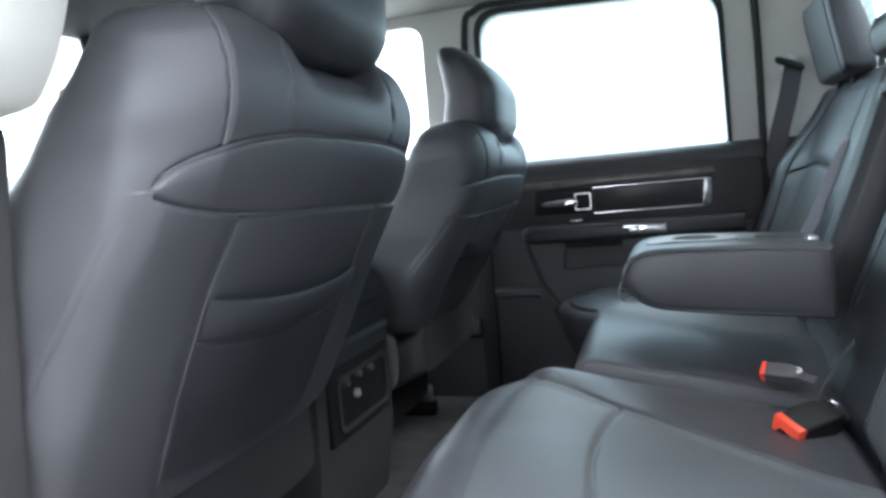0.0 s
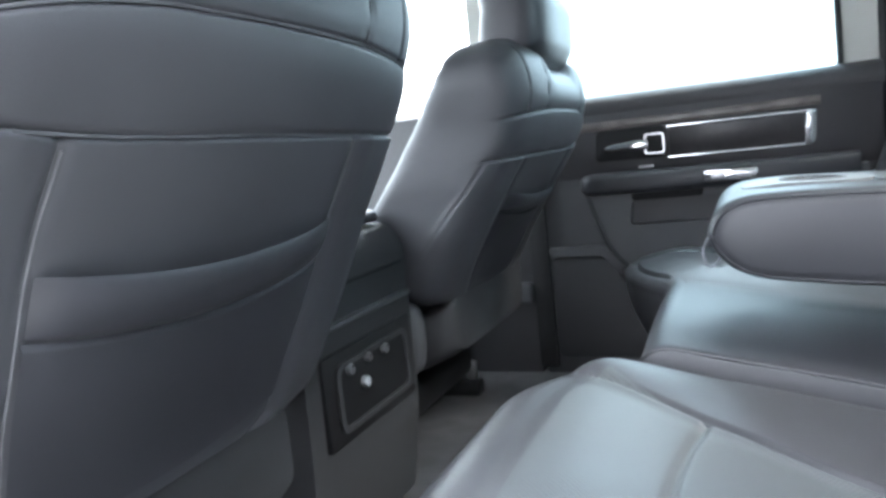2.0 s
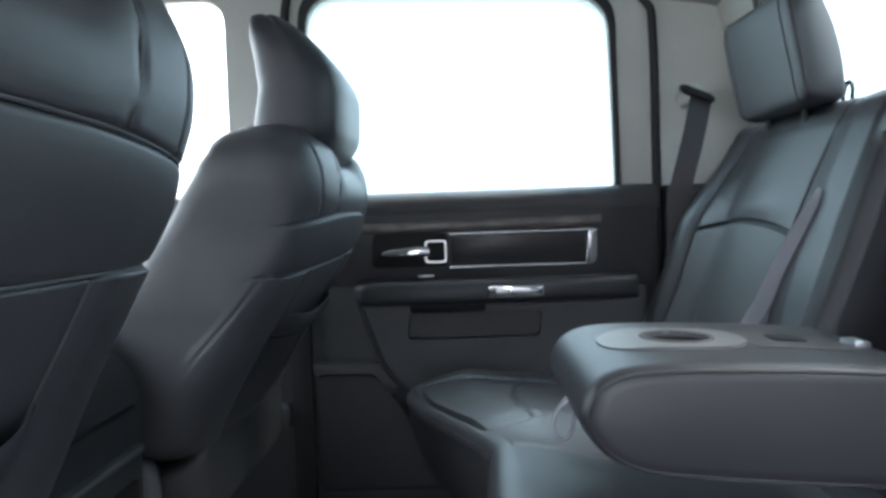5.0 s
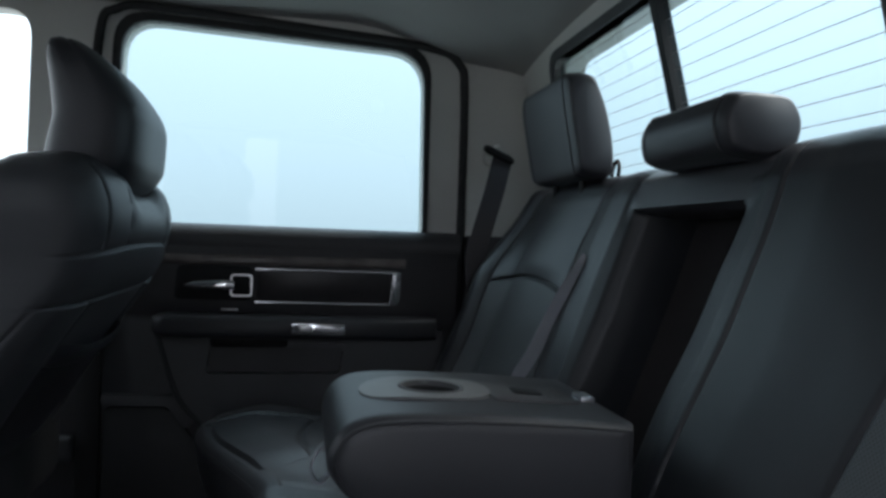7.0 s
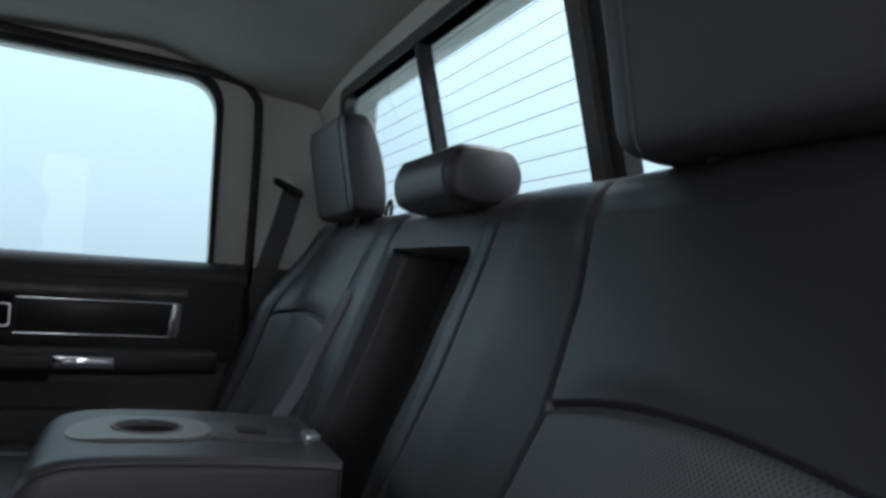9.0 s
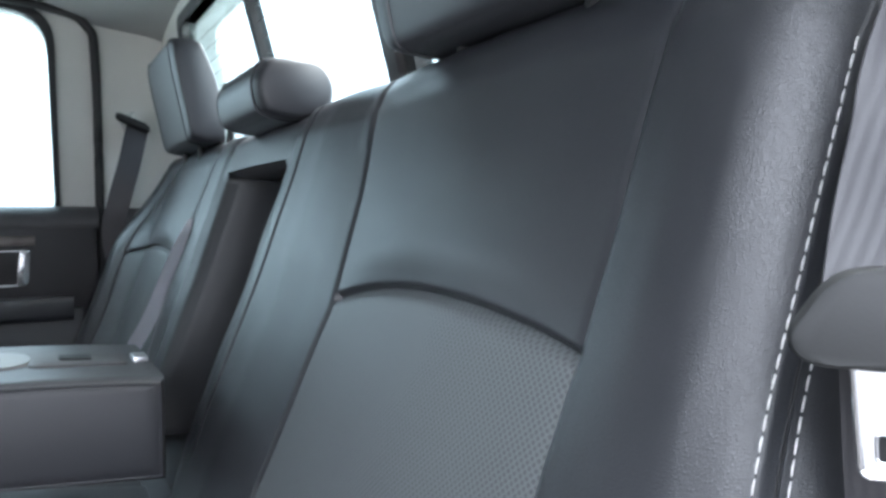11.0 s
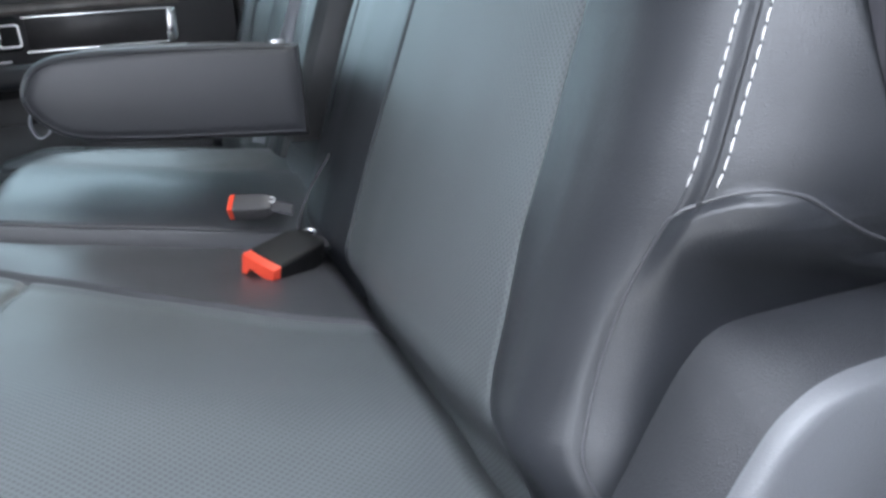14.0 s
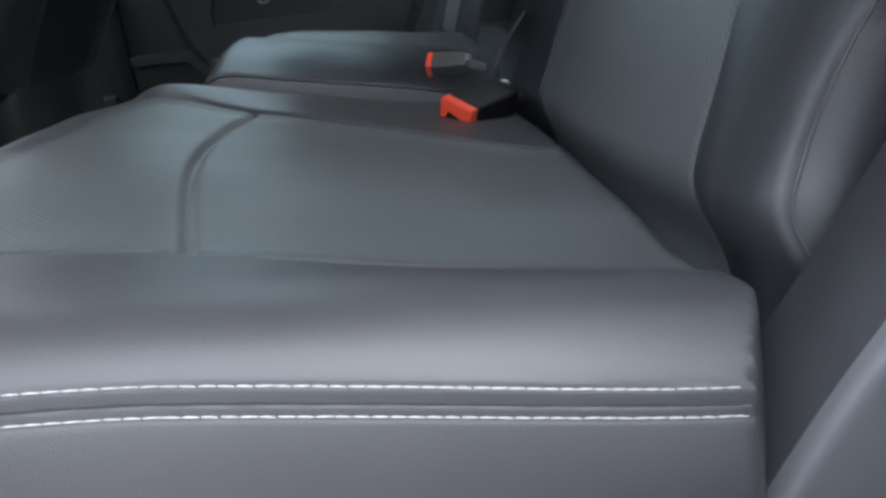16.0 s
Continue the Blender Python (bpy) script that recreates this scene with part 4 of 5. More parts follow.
def front_seat(y_mid, text, sign, shoulder, saddle, lower, back, wide, thick, head):
    """A front seat seen from behind: reclined back with shoulders, a lens-shaped yoke, long seams and a map pocket.
    sign points to the cab's middle; lower is how far the upper back sits below its full height; back moves it in x."""
    seat = thing("front_seat", text, "car seat", "front seats")

    def half_w(z):
        return smooth_lerp(z, [0.446, 0.452, 0.470, 0.56, 0.68, 0.78, 0.84, 0.872, 0.886, 0.895, 0.90, 0.903],
                           [0.215, 0.236 + wide, 0.254 + wide, 0.266 + wide, 0.272 + 0.7 * wide, 0.272, 0.272, 0.266, 0.256, 0.238, 0.21, 0.16], 0.006)

    def depth_at(z):
        return smooth_lerp(z, [0.446, 0.455, 0.47, 0.60, 0.75, 0.82, 0.86, 0.882, 0.893, 0.900, 0.903], [0.060, 0.082, 0.092, 0.100 + thick, 0.092 + thick, 0.082 + thick, 0.068 + thick, 0.056 + 0.8 * thick, 0.045 + 0.5 * thick, 0.034 + 0.4 * thick, 0.018], 0.003)

    def settle(x, y, z):
        """Shoulders either side of a low saddle, then the seat's own height."""
        q = (y - y_mid) / 0.272
        if z > SEAT_LOW:
            top = saddle + (shoulder - saddle) * smooth_step(abs(q), 0.26, 0.44) - 0.014 * smooth_step(abs(q), 0.70, 1.0)
            z = SEAT_LOW + (z - SEAT_LOW) * (top - SEAT_LOW) / (0.903 - SEAT_LOW)
        y += sign * 0.010 * smooth_step(z, 0.74, 0.86)
        return (x + back, y, z - lower * smooth_step(z, 0.45, 0.75))

    def yoke(q):
        """The upper and lower seams of the yoke across the back; q is -1 at the outer edge to 1 at the inner."""
        k = min(1.0, max(0.0, -q) / 0.94)
        bow = math.sqrt(max(0.0, 1 - k ** 3.0))
        return 0.749 + 0.047 * bow - 0.016 * max(0, q) ** 2, 0.749 - 0.026 * bow - 0.004 * max(0, q)

    def long_seam(z):
        return lerp(z, [0.47, 0.646, 0.725], [0.535, 0.562, 0.566])

    def crease(z):
        """Depth of the fold along the side, behind the back's face."""
        return lerp(z, [0.47, 0.56, 0.615, 0.664, 0.723, 0.749, 0.78, 0.87], [0.074, 0.056, 0.045, 0.034, 0.026, 0.034, 0.030, 0.026])

    def chamfer(q, z):
        """The outer side panel turns away along its seam, above the yoke."""
        return 0.20 * math.sqrt(max(0.0, -q - 0.785) ** 2 + 0.0004) * smooth_step(z, 0.700, 0.850) * smooth_step(-q, 0.765, 0.81)

    def ring(z):
        xb, hw = seat_back_x(z), half_w(z)
        depth = depth_at(z)
        fold = depth - crease(z)
        out = []
        for u, v in super_ring(0, 0, depth, hw, lerp(z, *SEAT_P), 360):
            x = xb - depth - 0.012 * smooth_step(z, 0.87, 0.903) + u
            q = sign * v / hw
            x -= chamfer(q, z) * 0.5 * (u / depth + 1)
            if q < -0.785:
                v *= 1 - 0.30 * (-q - 0.785) * smooth_step(z, 0.80, 0.88)
            if abs(v) > 0.6 * hw:
                w = 0.0042 * (1 - smooth_step(u, fold - 0.018, fold + 0.004)) * smooth_step(-z, -0.750, -0.62) + groove(u - fold, 0.0035, 0.0020) * smooth_step(-z, -0.745, -0.69)
                v -= math.copysign(w, v)
            if u > 0:
                face = smooth_step(u / depth, 0.25, 0.75)
                up, lo = yoke(q)
                x -= 0.012 * q * q
                sink = 0.0
                if q > -0.94:
                    sink += groove(z - up, 0.0022, 0.0045) + groove(z - lo, 0.0022, 0.0045)
                    if lo < z < up:
                        x += 0.0045 * math.sin(math.pi * (z - lo) / (up - lo)) ** 0.7 * face
                if z > up:
                    sink += groove((abs(q) - 0.78) * hw, 0.0024, 0.005) + 0.8 * groove((abs(q) - 0.47) * hw, 0.0026, 0.004)
                if z < lo:
                    sink += groove((abs(q) - long_seam(z)) * hw, 0.0026, 0.005)
                    x += 0.005 * smooth_step(abs(q), long_seam(z), long_seam(z) + 0.12) * (1 - smooth_step(abs(q), 0.90, 1.0)) * face
                x -= sink * face
            x += 0.0007 * noise.noise((v * 16, z * 16, 5.0 + y_mid))
            out.append(settle(x, y_mid + v, z))
        return out
    zs = steps(0.446, 0.47, 10) + steps(0.47, 0.70, 44)[1:] + steps(0.70, 0.82, 90)[1:] + steps(0.82, 0.868, 14)[1:] + steps(0.868, 0.903, 18)[1:]
    part("backrest", loft([ring(z) for z in zs]), leather_front, seat)

    def on_back(q, z, lift=0.0):
        hw, xb = half_w(z), seat_back_x(z)
        depth, pw = depth_at(z), lerp(z, *SEAT_P)
        u = depth * (1 - abs(q) ** pw) ** (1 / pw)
        return settle(xb - depth + u - chamfer(q, z) - 0.012 * q * q - 0.012 * smooth_step(z, 0.87, 0.903) - 0.0012 + lift, y_mid + sign * q * hw, z)

    # map pocket with a padded hem
    def hem_z(k):
        return 0.652 - 0.016 * (1 - k * k)

    def pocket(k, d):
        """k runs across the pocket from -1 to 1, d down from its hem."""
        z = hem_z(k) - abs(d)
        gap = 0.012 * max(0, 1 - k ** 4) * (1 - smooth_step(d, 0.03, 0.17))
        roll = 0.0125 * math.sin(math.pi * min(1.0, max(0.0, abs(d) + 0.004) / 0.042)) ** 0.55 * (1 - k ** 8)
        if d < 0:
            gap = gap * 0.5
        hw = half_w(z)
        q = k * (long_seam(z) - 0.010)
        sink = groove(d - 0.039, 0.0022, 0.0030)
        return settle(seat_back_x(z) - 0.012 * q * q + gap + roll - sink + 0.0012, y_mid + q * hw, z)
    ds = [-0.016, -0.003] + steps(0, 0.046, 26) + steps(0.046, 0.176, 20)[1:]
    part("map_pocket", surface(steps(-1, 1, 44), ds, pocket), leather_dark, seat, "grey leather map pocket with a padded hem")

    lines = [[on_back(q, yoke(q)[0]) for q in steps(-0.92, 0.93, 60)], [on_back(q, yoke(q)[1]) for q in steps(-0.92, 0.93, 60)]]
    for e in (-1, 1):
        lines.append([on_back(e * 0.78, z) for z in steps(yoke(e * 0.78)[0] + 0.003, 0.890, 30)])
        lines.append([on_back(e * (0.47 - 0.05 * smooth_step(z, 0.86, 0.90)), z) for z in steps(yoke(e * 0.47)[0] + 0.003, 0.896, 30)])
        lines.append([on_back(e * long_seam(z), z) for z in steps(0.47, 0.718, 40)])
    # Pale welts: the highlight along each seam is put into their colour.
    for pts in lines:
        part("seam_welt", tube(pts, 0.0010, 6), leather_highlight, seat, "thin seam welt with its highlight in the colour")
    rim = [on_back(q, 0.8985, 0.001) for q in steps(-0.86, 0.86, 70)]
    part("rim_welt", tube(rim, 0.0014, 6), leather_dark, seat, "leather welt along the shoulders")

    # head restraint, leaning forward to its top, its front pad and rear shell divided by a gap
    hz, tall, hx, hy = head
    rings = []
    for i in range(36):
        t = -1 + 2 * i / 35
        k = 0.06 + 0.94 * max(0.0, 1 - abs(t) ** 4.5) ** 0.5
        a = lerp(t, [-1, -0.6, 0.2, 0.7, 1], [0.060, 0.068, 0.060, 0.046, 0.036])
        ring3 = []
        for u, v in super_ring(0, 0, a * (0.3 + 0.7 * k), 0.141 * (0.72 + 0.28 * k), 3.4, 88):
            split = u - a * 0.10
            if abs(v) > 0.09:
                v -= math.copysign(groove(split, 0.0035, 0.010), v)
            ring3.append((hx - 0.045 * max(0, t) ** 1.5 - 0.012 * max(0, -t) + u, y_mid + hy + v, hz + tall * t))
        rings.append(ring3)
    part("head_restraint", loft(rings), leather_dark, seat, "padded leather head restraint")
    for q in (-0.07, 0.07):
        part("post", tube([(hx - 0.02, y_mid + hy + q, saddle - lower - 0.05), (hx - 0.012, y_mid + hy + q, hz - tall + 0.02)], 0.007, 10), chrome, seat)
    # cushion, lower back cover and base
    cu = loft([[(x, y_mid + u, v) for u, v in super_ring(0, 0.405, 0.245 - 0.02 * abs(k), 0.075, 4, 48)] for k, x in zip(steps(-1, 1, 10), steps(-0.97, -0.49, 10))])
    part("cushion", cu, leather_front, seat)
    low = loft([[(x, y_mid + u, z + v) for u, v in super_ring(0, 0, w, 0.052, 7, 48)] for x, z, w in ((-0.60, 0.345, 0.218), (-0.50, 0.375, 0.218), (-0.455, 0.394, 0.214), (-0.438, 0.404, 0.208), (-0.430, 0.407, 0.198))])
    part("lower_cover", low, plastic_deep, seat, "grey plastic lower back cover")
    rec = [[(x, y_mid + sign * (0.232 + 0.024 * k), z) for x, z in super_ring(-0.505, 0.398, 0.030 * r, 0.066 * r, 2.4, 32)] for r, k in ((1, 0), (1, 0.6), (0.93, 0.9), (0.75, 1.1), (0.4, 1.2))]
    part("recliner_cover", loft(rec), plastic_mid, seat, "rounded grey recliner cover")
    part("base", box((-0.92, y_mid - 0.20, 0.20), (-0.56, y_mid + 0.20, 0.33), 0.02), plastic_black, seat, "black seat base")
    for q in (-0.19, 0.19):
        part("rail", box((-0.95, y_mid + q - 0.02, FLOOR), (-0.545, y_mid + q + 0.02, 0.185), 0.006), plastic_black, seat)
        part("rail_bolt", box((-0.575, y_mid + q - 0.010, 0.185), (-0.553, y_mid + q + 0.010, 0.228), 0.005), satin, seat, "bright metal bolt")
    return seat


front_seat(0.365, "grey leather driver seat with seams and a map pocket", 1, 0.914, 0.876, 0.0, 0.0, 0.028, 0.0, (0.976, 0.105, -0.286, 0.014))
front_seat(1.275, "grey leather front passenger seat with a map pocket", -1, 0.910, 0.878, 0.043, -0.008, 0.004, 0.012, (0.922, 0.104, -0.306, -0.012))

# ---- centre console ----
con = thing("center_console", "dark grey plastic console between the front seats", "console")
prof = outline([(-1.15, FLOOR), (-1.15, 0.585), (-0.495, 0.600), (-0.470, 0.560), (-0.475, 0.30), (-0.50, FLOOR)], 0.02, 5)
part("body", plate(prof, across, 0.665, 0.985), plastic_deep, con)
part("lid", plate(outline([(-0.95, 0.600), (-0.95, 0.625), (-0.54, 0.630), (-0.505, 0.618), (-0.505, 0.602)], 0.012, 4), across, 0.675, 0.975), leather_dark, con, "dark padded lid")
part("slot", box((-0.474, 0.70, 0.536), (-0.4675, 0.965, 0.541), 0.001), plastic_black, con, "black slot")
part("lip", box((-0.478, 0.69, 0.484), (-0.462, 0.975, 0.494), 0.004), plastic_mid, con, "grey drawer lip")
part("outlet_panel", box((-0.480, 0.70, 0.33), (-0.466, 0.965, 0.455), 0.004), plastic_black, con, "black outlet panel")
fo = outline([(0.725, 0.345), (0.725, 0.44), (0.945, 0.44), (0.945, 0.345)], 0.02, 5)
fi = outline([(0.735, 0.353), (0.735, 0.432), (0.935, 0.432), (0.935, 0.353)], 0.015, 5)
part("outlet_frame", frame_ring(fo, fi, lengthwise, -0.468, -0.462), plastic_deep, con)
for k, (y, z, r) in enumerate(((0.762, 0.426, 0.008), (0.800, 0.397, 0.008), (0.866, 0.426, 0.008), (0.814, 0.428, 0.007))):
    knob = loft([[(-0.467 + d, y + q * math.cos(2 * math.pi * i / 20), z + q * math.sin(2 * math.pi * i / 20)) for i in range(20)] for q, d in ((r, 0), (r, 0.007), (r * 0.8, 0.009), (r * 0.65, 0.004))])
    part("outlet", knob, satin if k == 1 else plastic_mid, con, "round power outlet")


def pane(name, ring3, mat, parent=None, label=""):
    """A thin pane of glass whose front looks into the cab."""
    n = (Vector(ring3[1]) - Vector(ring3[0])).cross(Vector(ring3[2]) - Vector(ring3[1]))
    if n.dot(Vector((-0.3, MID, 0.9)) - Vector(ring3[0])) < 0:
        ring3 = ring3[::-1]
    me = bpy.data.meshes.new(name)
    me.from_pydata([tuple(p) for p in ring3], [], [list(range(len(ring3)))])
    me.materials.append(mat)
    ob = new(name, me)
    ob.visible_shadow = False
    if parent is not None:
        ob.parent = parent
    return tagged(ob, label) if label else ob


# ---- far rear door ----
door = thing("rear_door", "dark grey rear door panel with chrome bezel, closed", "car door")
lo_panel = outline([(-0.432, 0.145), (-0.432, 0.760), (0.292, 0.760), (0.292, 0.145)], 0.012, 4)
part("panel", plate(lo_panel, across, 1.664, 1.632, 0.004), plastic_mid, door)
upper = outline([(-0.432, 0.610), (-0.432, 0.748), (0.292, 0.752), (0.292, 0.590)], 0.010, 4)
part("upper_panel", plate(upper, across, 1.634, 1.622, 0.004), plastic, door)
sill = [[(x, y, z) for y, z in ((1.664, 0.740), (1.624, 0.742), (1.619, 0.752), (1.622, 0.770), (1.634, 0.783), (1.650, 0.789), (1.664, 0.790))] for x in steps(-0.434, 0.296, 8)]
part("sill", loft(sill), plastic, door)
strip = [[(x, 1.622 - 0.006 * c, 0.7205 + 0.004 * lerp(x, [-0.34, 0.18], [-0.6, 0.6]) + 0.0095 * q) for c, q in ((math.cos(2 * math.pi * i / 12), math.sin(2 * math.pi * i / 12)) for i in range(12))] for x in steps(-0.335, 0.182, 14)]
part("wood_strip", loft(strip), wood, door, "thin brown wood strip")


def bar(pts, r, bm=None, flat=1.0):
    return tube(pts, r, 10, bm, flat)


part("bezel_panel", plate(outline([(-0.115, 0.640), (-0.115, 0.701), (0.152, 0.701), (0.152, 0.640)], 0.010, 4), across, 1.624, 1.619, 0.002), veneer, door, "dark satin inlay")
part("bezel_top", bar([(x, 1.618, 0.7035) for x in steps(-0.118, 0.166, 8)], 0.0032), chrome, door, "chrome bar")
part("bezel_bottom", bar([(x, 1.618, 0.6375) for x in steps(-0.118, 0.160, 8)], 0.0032), chrome, door, "chrome bar")
part("bezel_end", plate(outline([(0.148, 0.637), (0.156, 0.704), (0.174, 0.706), (0.172, 0.645), (0.164, 0.635)], 0.005, 4), across, 1.622, 1.613, 0.003), chrome, door, "chrome end cap")
# The dark of the handle recess is a flat black plate on the panel.
part("handle_recess_shade", plate(outline([(-0.275, 0.640), (-0.270, 0.708), (-0.122, 0.708), (-0.122, 0.640)], 0.014, 5), across, 1.624, 1.6195, 0.002), plastic_black, door, "flat black plate painted as the shade of the handle recess")
ho = outline([(-0.166, 0.648), (-0.166, 0.692), (-0.124, 0.692), (-0.124, 0.648)], 0.007, 4)
hi = outline([(-0.1632, 0.6508), (-0.1632, 0.6892), (-0.1268, 0.6892), (-0.1268, 0.6508)], 0.006, 4)
part("handle_frame", frame_ring(ho, hi, across, 1.6195, 1.613), satin, door, "square chrome frame")
part("handle", loft([[(x, 1.612 + w * 0.6 * math.cos(2 * math.pi * i / 16), z + w * math.sin(2 * math.pi * i / 16)) for i in range(16)] for x, w, z in ((-0.252, 0.003, 0.668), (-0.235, 0.008, 0.669), (-0.20, 0.010, 0.670), (-0.175, 0.011, 0.671), (-0.158, 0.008, 0.670))]), chrome, door, "chrome door handle")
part("lock_mark", box((-0.182, 1.612, 0.6195), (-0.150, 1.6235, 0.6235), 0.001), satin, door, "small bright lock tab")
# armrest with a rounded nose
rings = []
for x in [-0.312, -0.308, -0.298, -0.28] + steps(-0.25, 0.20, 10) + [0.23, 0.245]:
    k = lerp(x, [-0.312, -0.308, -0.298, -0.28], [0.25, 0.6, 0.88, 1.0])
    d = lerp(x, [-0.31, -0.15, 0.1, 0.245], [0.052, 0.066, 0.066, 0.040])
    rings.append([(x, 1.626 - d * k * (0.5 + 0.5 * u), 0.592 + 0.024 * k * v) for u, v in super_ring(0, 0, 1, 1, 3.2, 28)])
part("armrest", loft(rings), leather_dark, door, "padded dark armrest")
part("switch_plate", plate(outline([(-0.046, 0.582), (-0.046, 0.603), (0.060, 0.603), (0.060, 0.582)], 0.004, 3), across, 1.575, 1.5545, 0.002), chrome, door, "chrome switch plate")
part("switch", plate(outline([(-0.030, 0.588), (-0.030, 0.599), (-0.004, 0.599), (-0.004, 0.588)], 0.002, 3), across, 1.556, 1.552, 0.001), satin, door, "bright window switch")
# pod below the armrest, with a sweeping front edge
pod = spline([(-0.300, 0, 0.590), (-0.288, 0, 0.545), (-0.270, 0, 0.490), (-0.250, 0, 0.445), (-0.215, 0, 0.405), (-0.15, 0, 0.370), (0.0, 0, 0.340), (0.26, 0, 0.330)], 5)
pod2 = [(p.x, p.z) for p in pod] + [(0.26, 0.590)]
pi_ = outline([(-0.206, 0.498), (-0.198, 0.552), (0.060, 0.552), (0.054, 0.500)], 0.012, 4)
part("pod", holed_wall(pod2, [pi_], across, 1.634, 1.596), plastic_mid, door, smooth=False)
po = outline([(-0.214, 0.490), (-0.206, 0.560), (0.068, 0.560), (0.062, 0.492)], 0.014, 4)
part("pocket_rim", frame_ring(po, pi_, across, 1.598, 1.591), plastic_mid, door)
part("pocket_face", plate(pi_, across, 1.634, 1.618), plastic, door, "recessed dark pocket")
# Charcoal tube: the shading along the pod's edge is put into its colour.
part("pod_edge", tube([(q.x, 1.598, q.z) for q in pod], 0.006, 8), plastic_deep, door, "rolled edge of the pod with its shade in the colour")
# No opening here: a raised black plate carries the grab slot's shade.
part("grab_slot_shade", plate(outline([(-0.198, 0.552), (-0.198, 0.574), (-0.050, 0.574), (-0.050, 0.552)], 0.008, 4), across, 1.618, 1.588, 0.002), plastic_black, door, "raised black plate painted as the shade of a grab slot")
part("ledge", plate(outline([(-0.400, 0.432), (-0.400, 0.452), (-0.262, 0.452), (-0.225, 0.400), (-0.240, 0.385), (-0.275, 0.432)], 0.006, 3), across, 1.634, 1.612, 0.004), plastic_mid, door, "grey ledge over the speaker")
part("speaker_grille", plate(outline([(-0.398, 0.19), (-0.398, 0.428), (-0.275, 0.428), (-0.215, 0.350), (-0.11, 0.19)], 0.02, 5), across, 1.634, 1.618, 0.006), plastic_deep, door, "dark grey speaker grille")
pane("window_pane", [(u, 1.69, v) for u, v in REAR_WIN], glass_dark, door, "tinted privacy glass")
seal_o = outline([(-0.415, 0.780), (-0.408, 1.207), (0.226, 1.182), (0.230, 0.780)], [0.03, 0.07, 0.075, 0.012], 7)
part("window_seal", frame_ring(seal_o, REAR_WIN, across, 1.68, 1.657), rubber, door, "black rubber window seal")

# ---- other windows ----
tagged(pane("window_front", [(u, 1.69, v) for u, v in FRONT_WIN], glass_clear), "clear front door window", "window", kind="structure")
back = tagged(new("window_back"), "tinted sliding rear window with defroster lines", "window", kind="structure")
bars = [(0.10, 0.606), (0.652, 1.045), (1.063, 1.54)]
for a, b in bars:
    if a < 0.2:
        ring = [(0.10, 0.80), (0.16, 1.125), (b, 1.125), (b, 0.80)]
    elif b > 1.5:
        ring = [(a, 0.80), (a, 1.125), (1.48, 1.125), (1.54, 0.80)]
    else:
        ring = [(a, 0.80), (a, 1.125), (b, 1.125), (b, 0.80)]
    pane("pane", [rear_plane(u, v, 0.490) for u, v in ring], glass_dark, back)
for a, b, d in ((0.606, 0.626, 0.0), (0.628, 0.652, -0.008), (1.045, 1.063, 0.0)):
    ring = outline([(a, 0.80), (a, 1.13), (b, 1.13), (b, 0.80)], 0.002, 1)
    part("mullion", plate(ring, rear_plane, 0.498, 0.478 + d), plastic if d else rubber, back)
bo = outline([(0.094, 0.792), (0.150, 1.140), (1.490, 1.140), (1.546, 0.792)], 0.05, 5)
part("frame", frame_ring(bo, BACK_WIN, rear_plane, 0.500, 0.474), plastic_deep, back, "dark grey inner frame")
for i in range(14):
    z = 0.82 + 0.0222 * i
    lean = (z - 0.80) / 0.325 * 0.06
    part("defroster_line", tube([rear_plane(y, z, 0.4870) for y in (0.11 + lean, 0.82, 1.53 - lean)], 0.0005, 4), wire, back)
single("roof_fitting", box((0.16, 0.92, 1.166), (0.20, 0.97, 1.20), 0.006, 3), plastic_mid, "small grey fitting on the headliner", "fitting")

# windscreen, dash and mirror ahead of the seats
tagged(pane("windscreen", [(-1.80, 0.0, 0.86), (-1.80, 1.64, 0.86), (-1.06, 1.58, 1.17), (-1.06, 0.06, 1.17)], glass_clear), "clear windscreen", "window", kind="structure")
dash = thing("dashboard", "dark grey dashboard below the windscreen", "dashboard")
dp = outline([(-1.88, FLOOR), (-1.88, 0.855), (-1.70, 0.872), (-1.42, 0.855), (-1.30, 0.78), (-1.30, 0.55), (-1.45, 0.45), (-1.50, FLOOR)], 0.04, 6)
part("body", plate(dp, across, 0.0, 1.64), plastic, dash)
mir = thing("rear_view_mirror", "grey rear view mirror under the roof header", "mirror")
part("housing", loft([[(-1.0 + 0.018 * d, 0.90 + u, 0.960 + v) for u, v in super_ring(0, 0, 0.108 * r, 0.034 * r, 3.5, 32)] for r, d in ((0.8, -1), (1, -0.4), (1, 1))]), plastic_black, mir)
part("glass", loft([[(-0.980 + d, 0.91 + u, 0.962 + v) for u, v in super_ring(0, 0, 0.100, 0.030, 3.5, 32)] for d in (-0.002, 0.001)]), chrome, mir, "mirror glass")
part("stem", tube([(-1.01, 0.91, 0.99), (-1.035, 0.91, 1.11)], 0.012, 8), plastic_black, mir)
single("trim_header", box((-1.09, 0.06, 1.105), (-0.98, 1.58, 1.19), 0.02, 3), plastic_mid, "grey windscreen header below the roof", "trim", kind="structure")
for y in (0.42, 1.22):
    vz = thing("sun_visor", "grey fabric sun visor folded against the roof", "visor", "sun visors")
    part("panel", box((-1.02, y - 0.20, 1.130), (-0.86, y + 0.20, 1.150), 0.008, 3), plastic_mid, vz)

oc = thing("overhead_console", "dark grey overhead console under the front roof", "console")
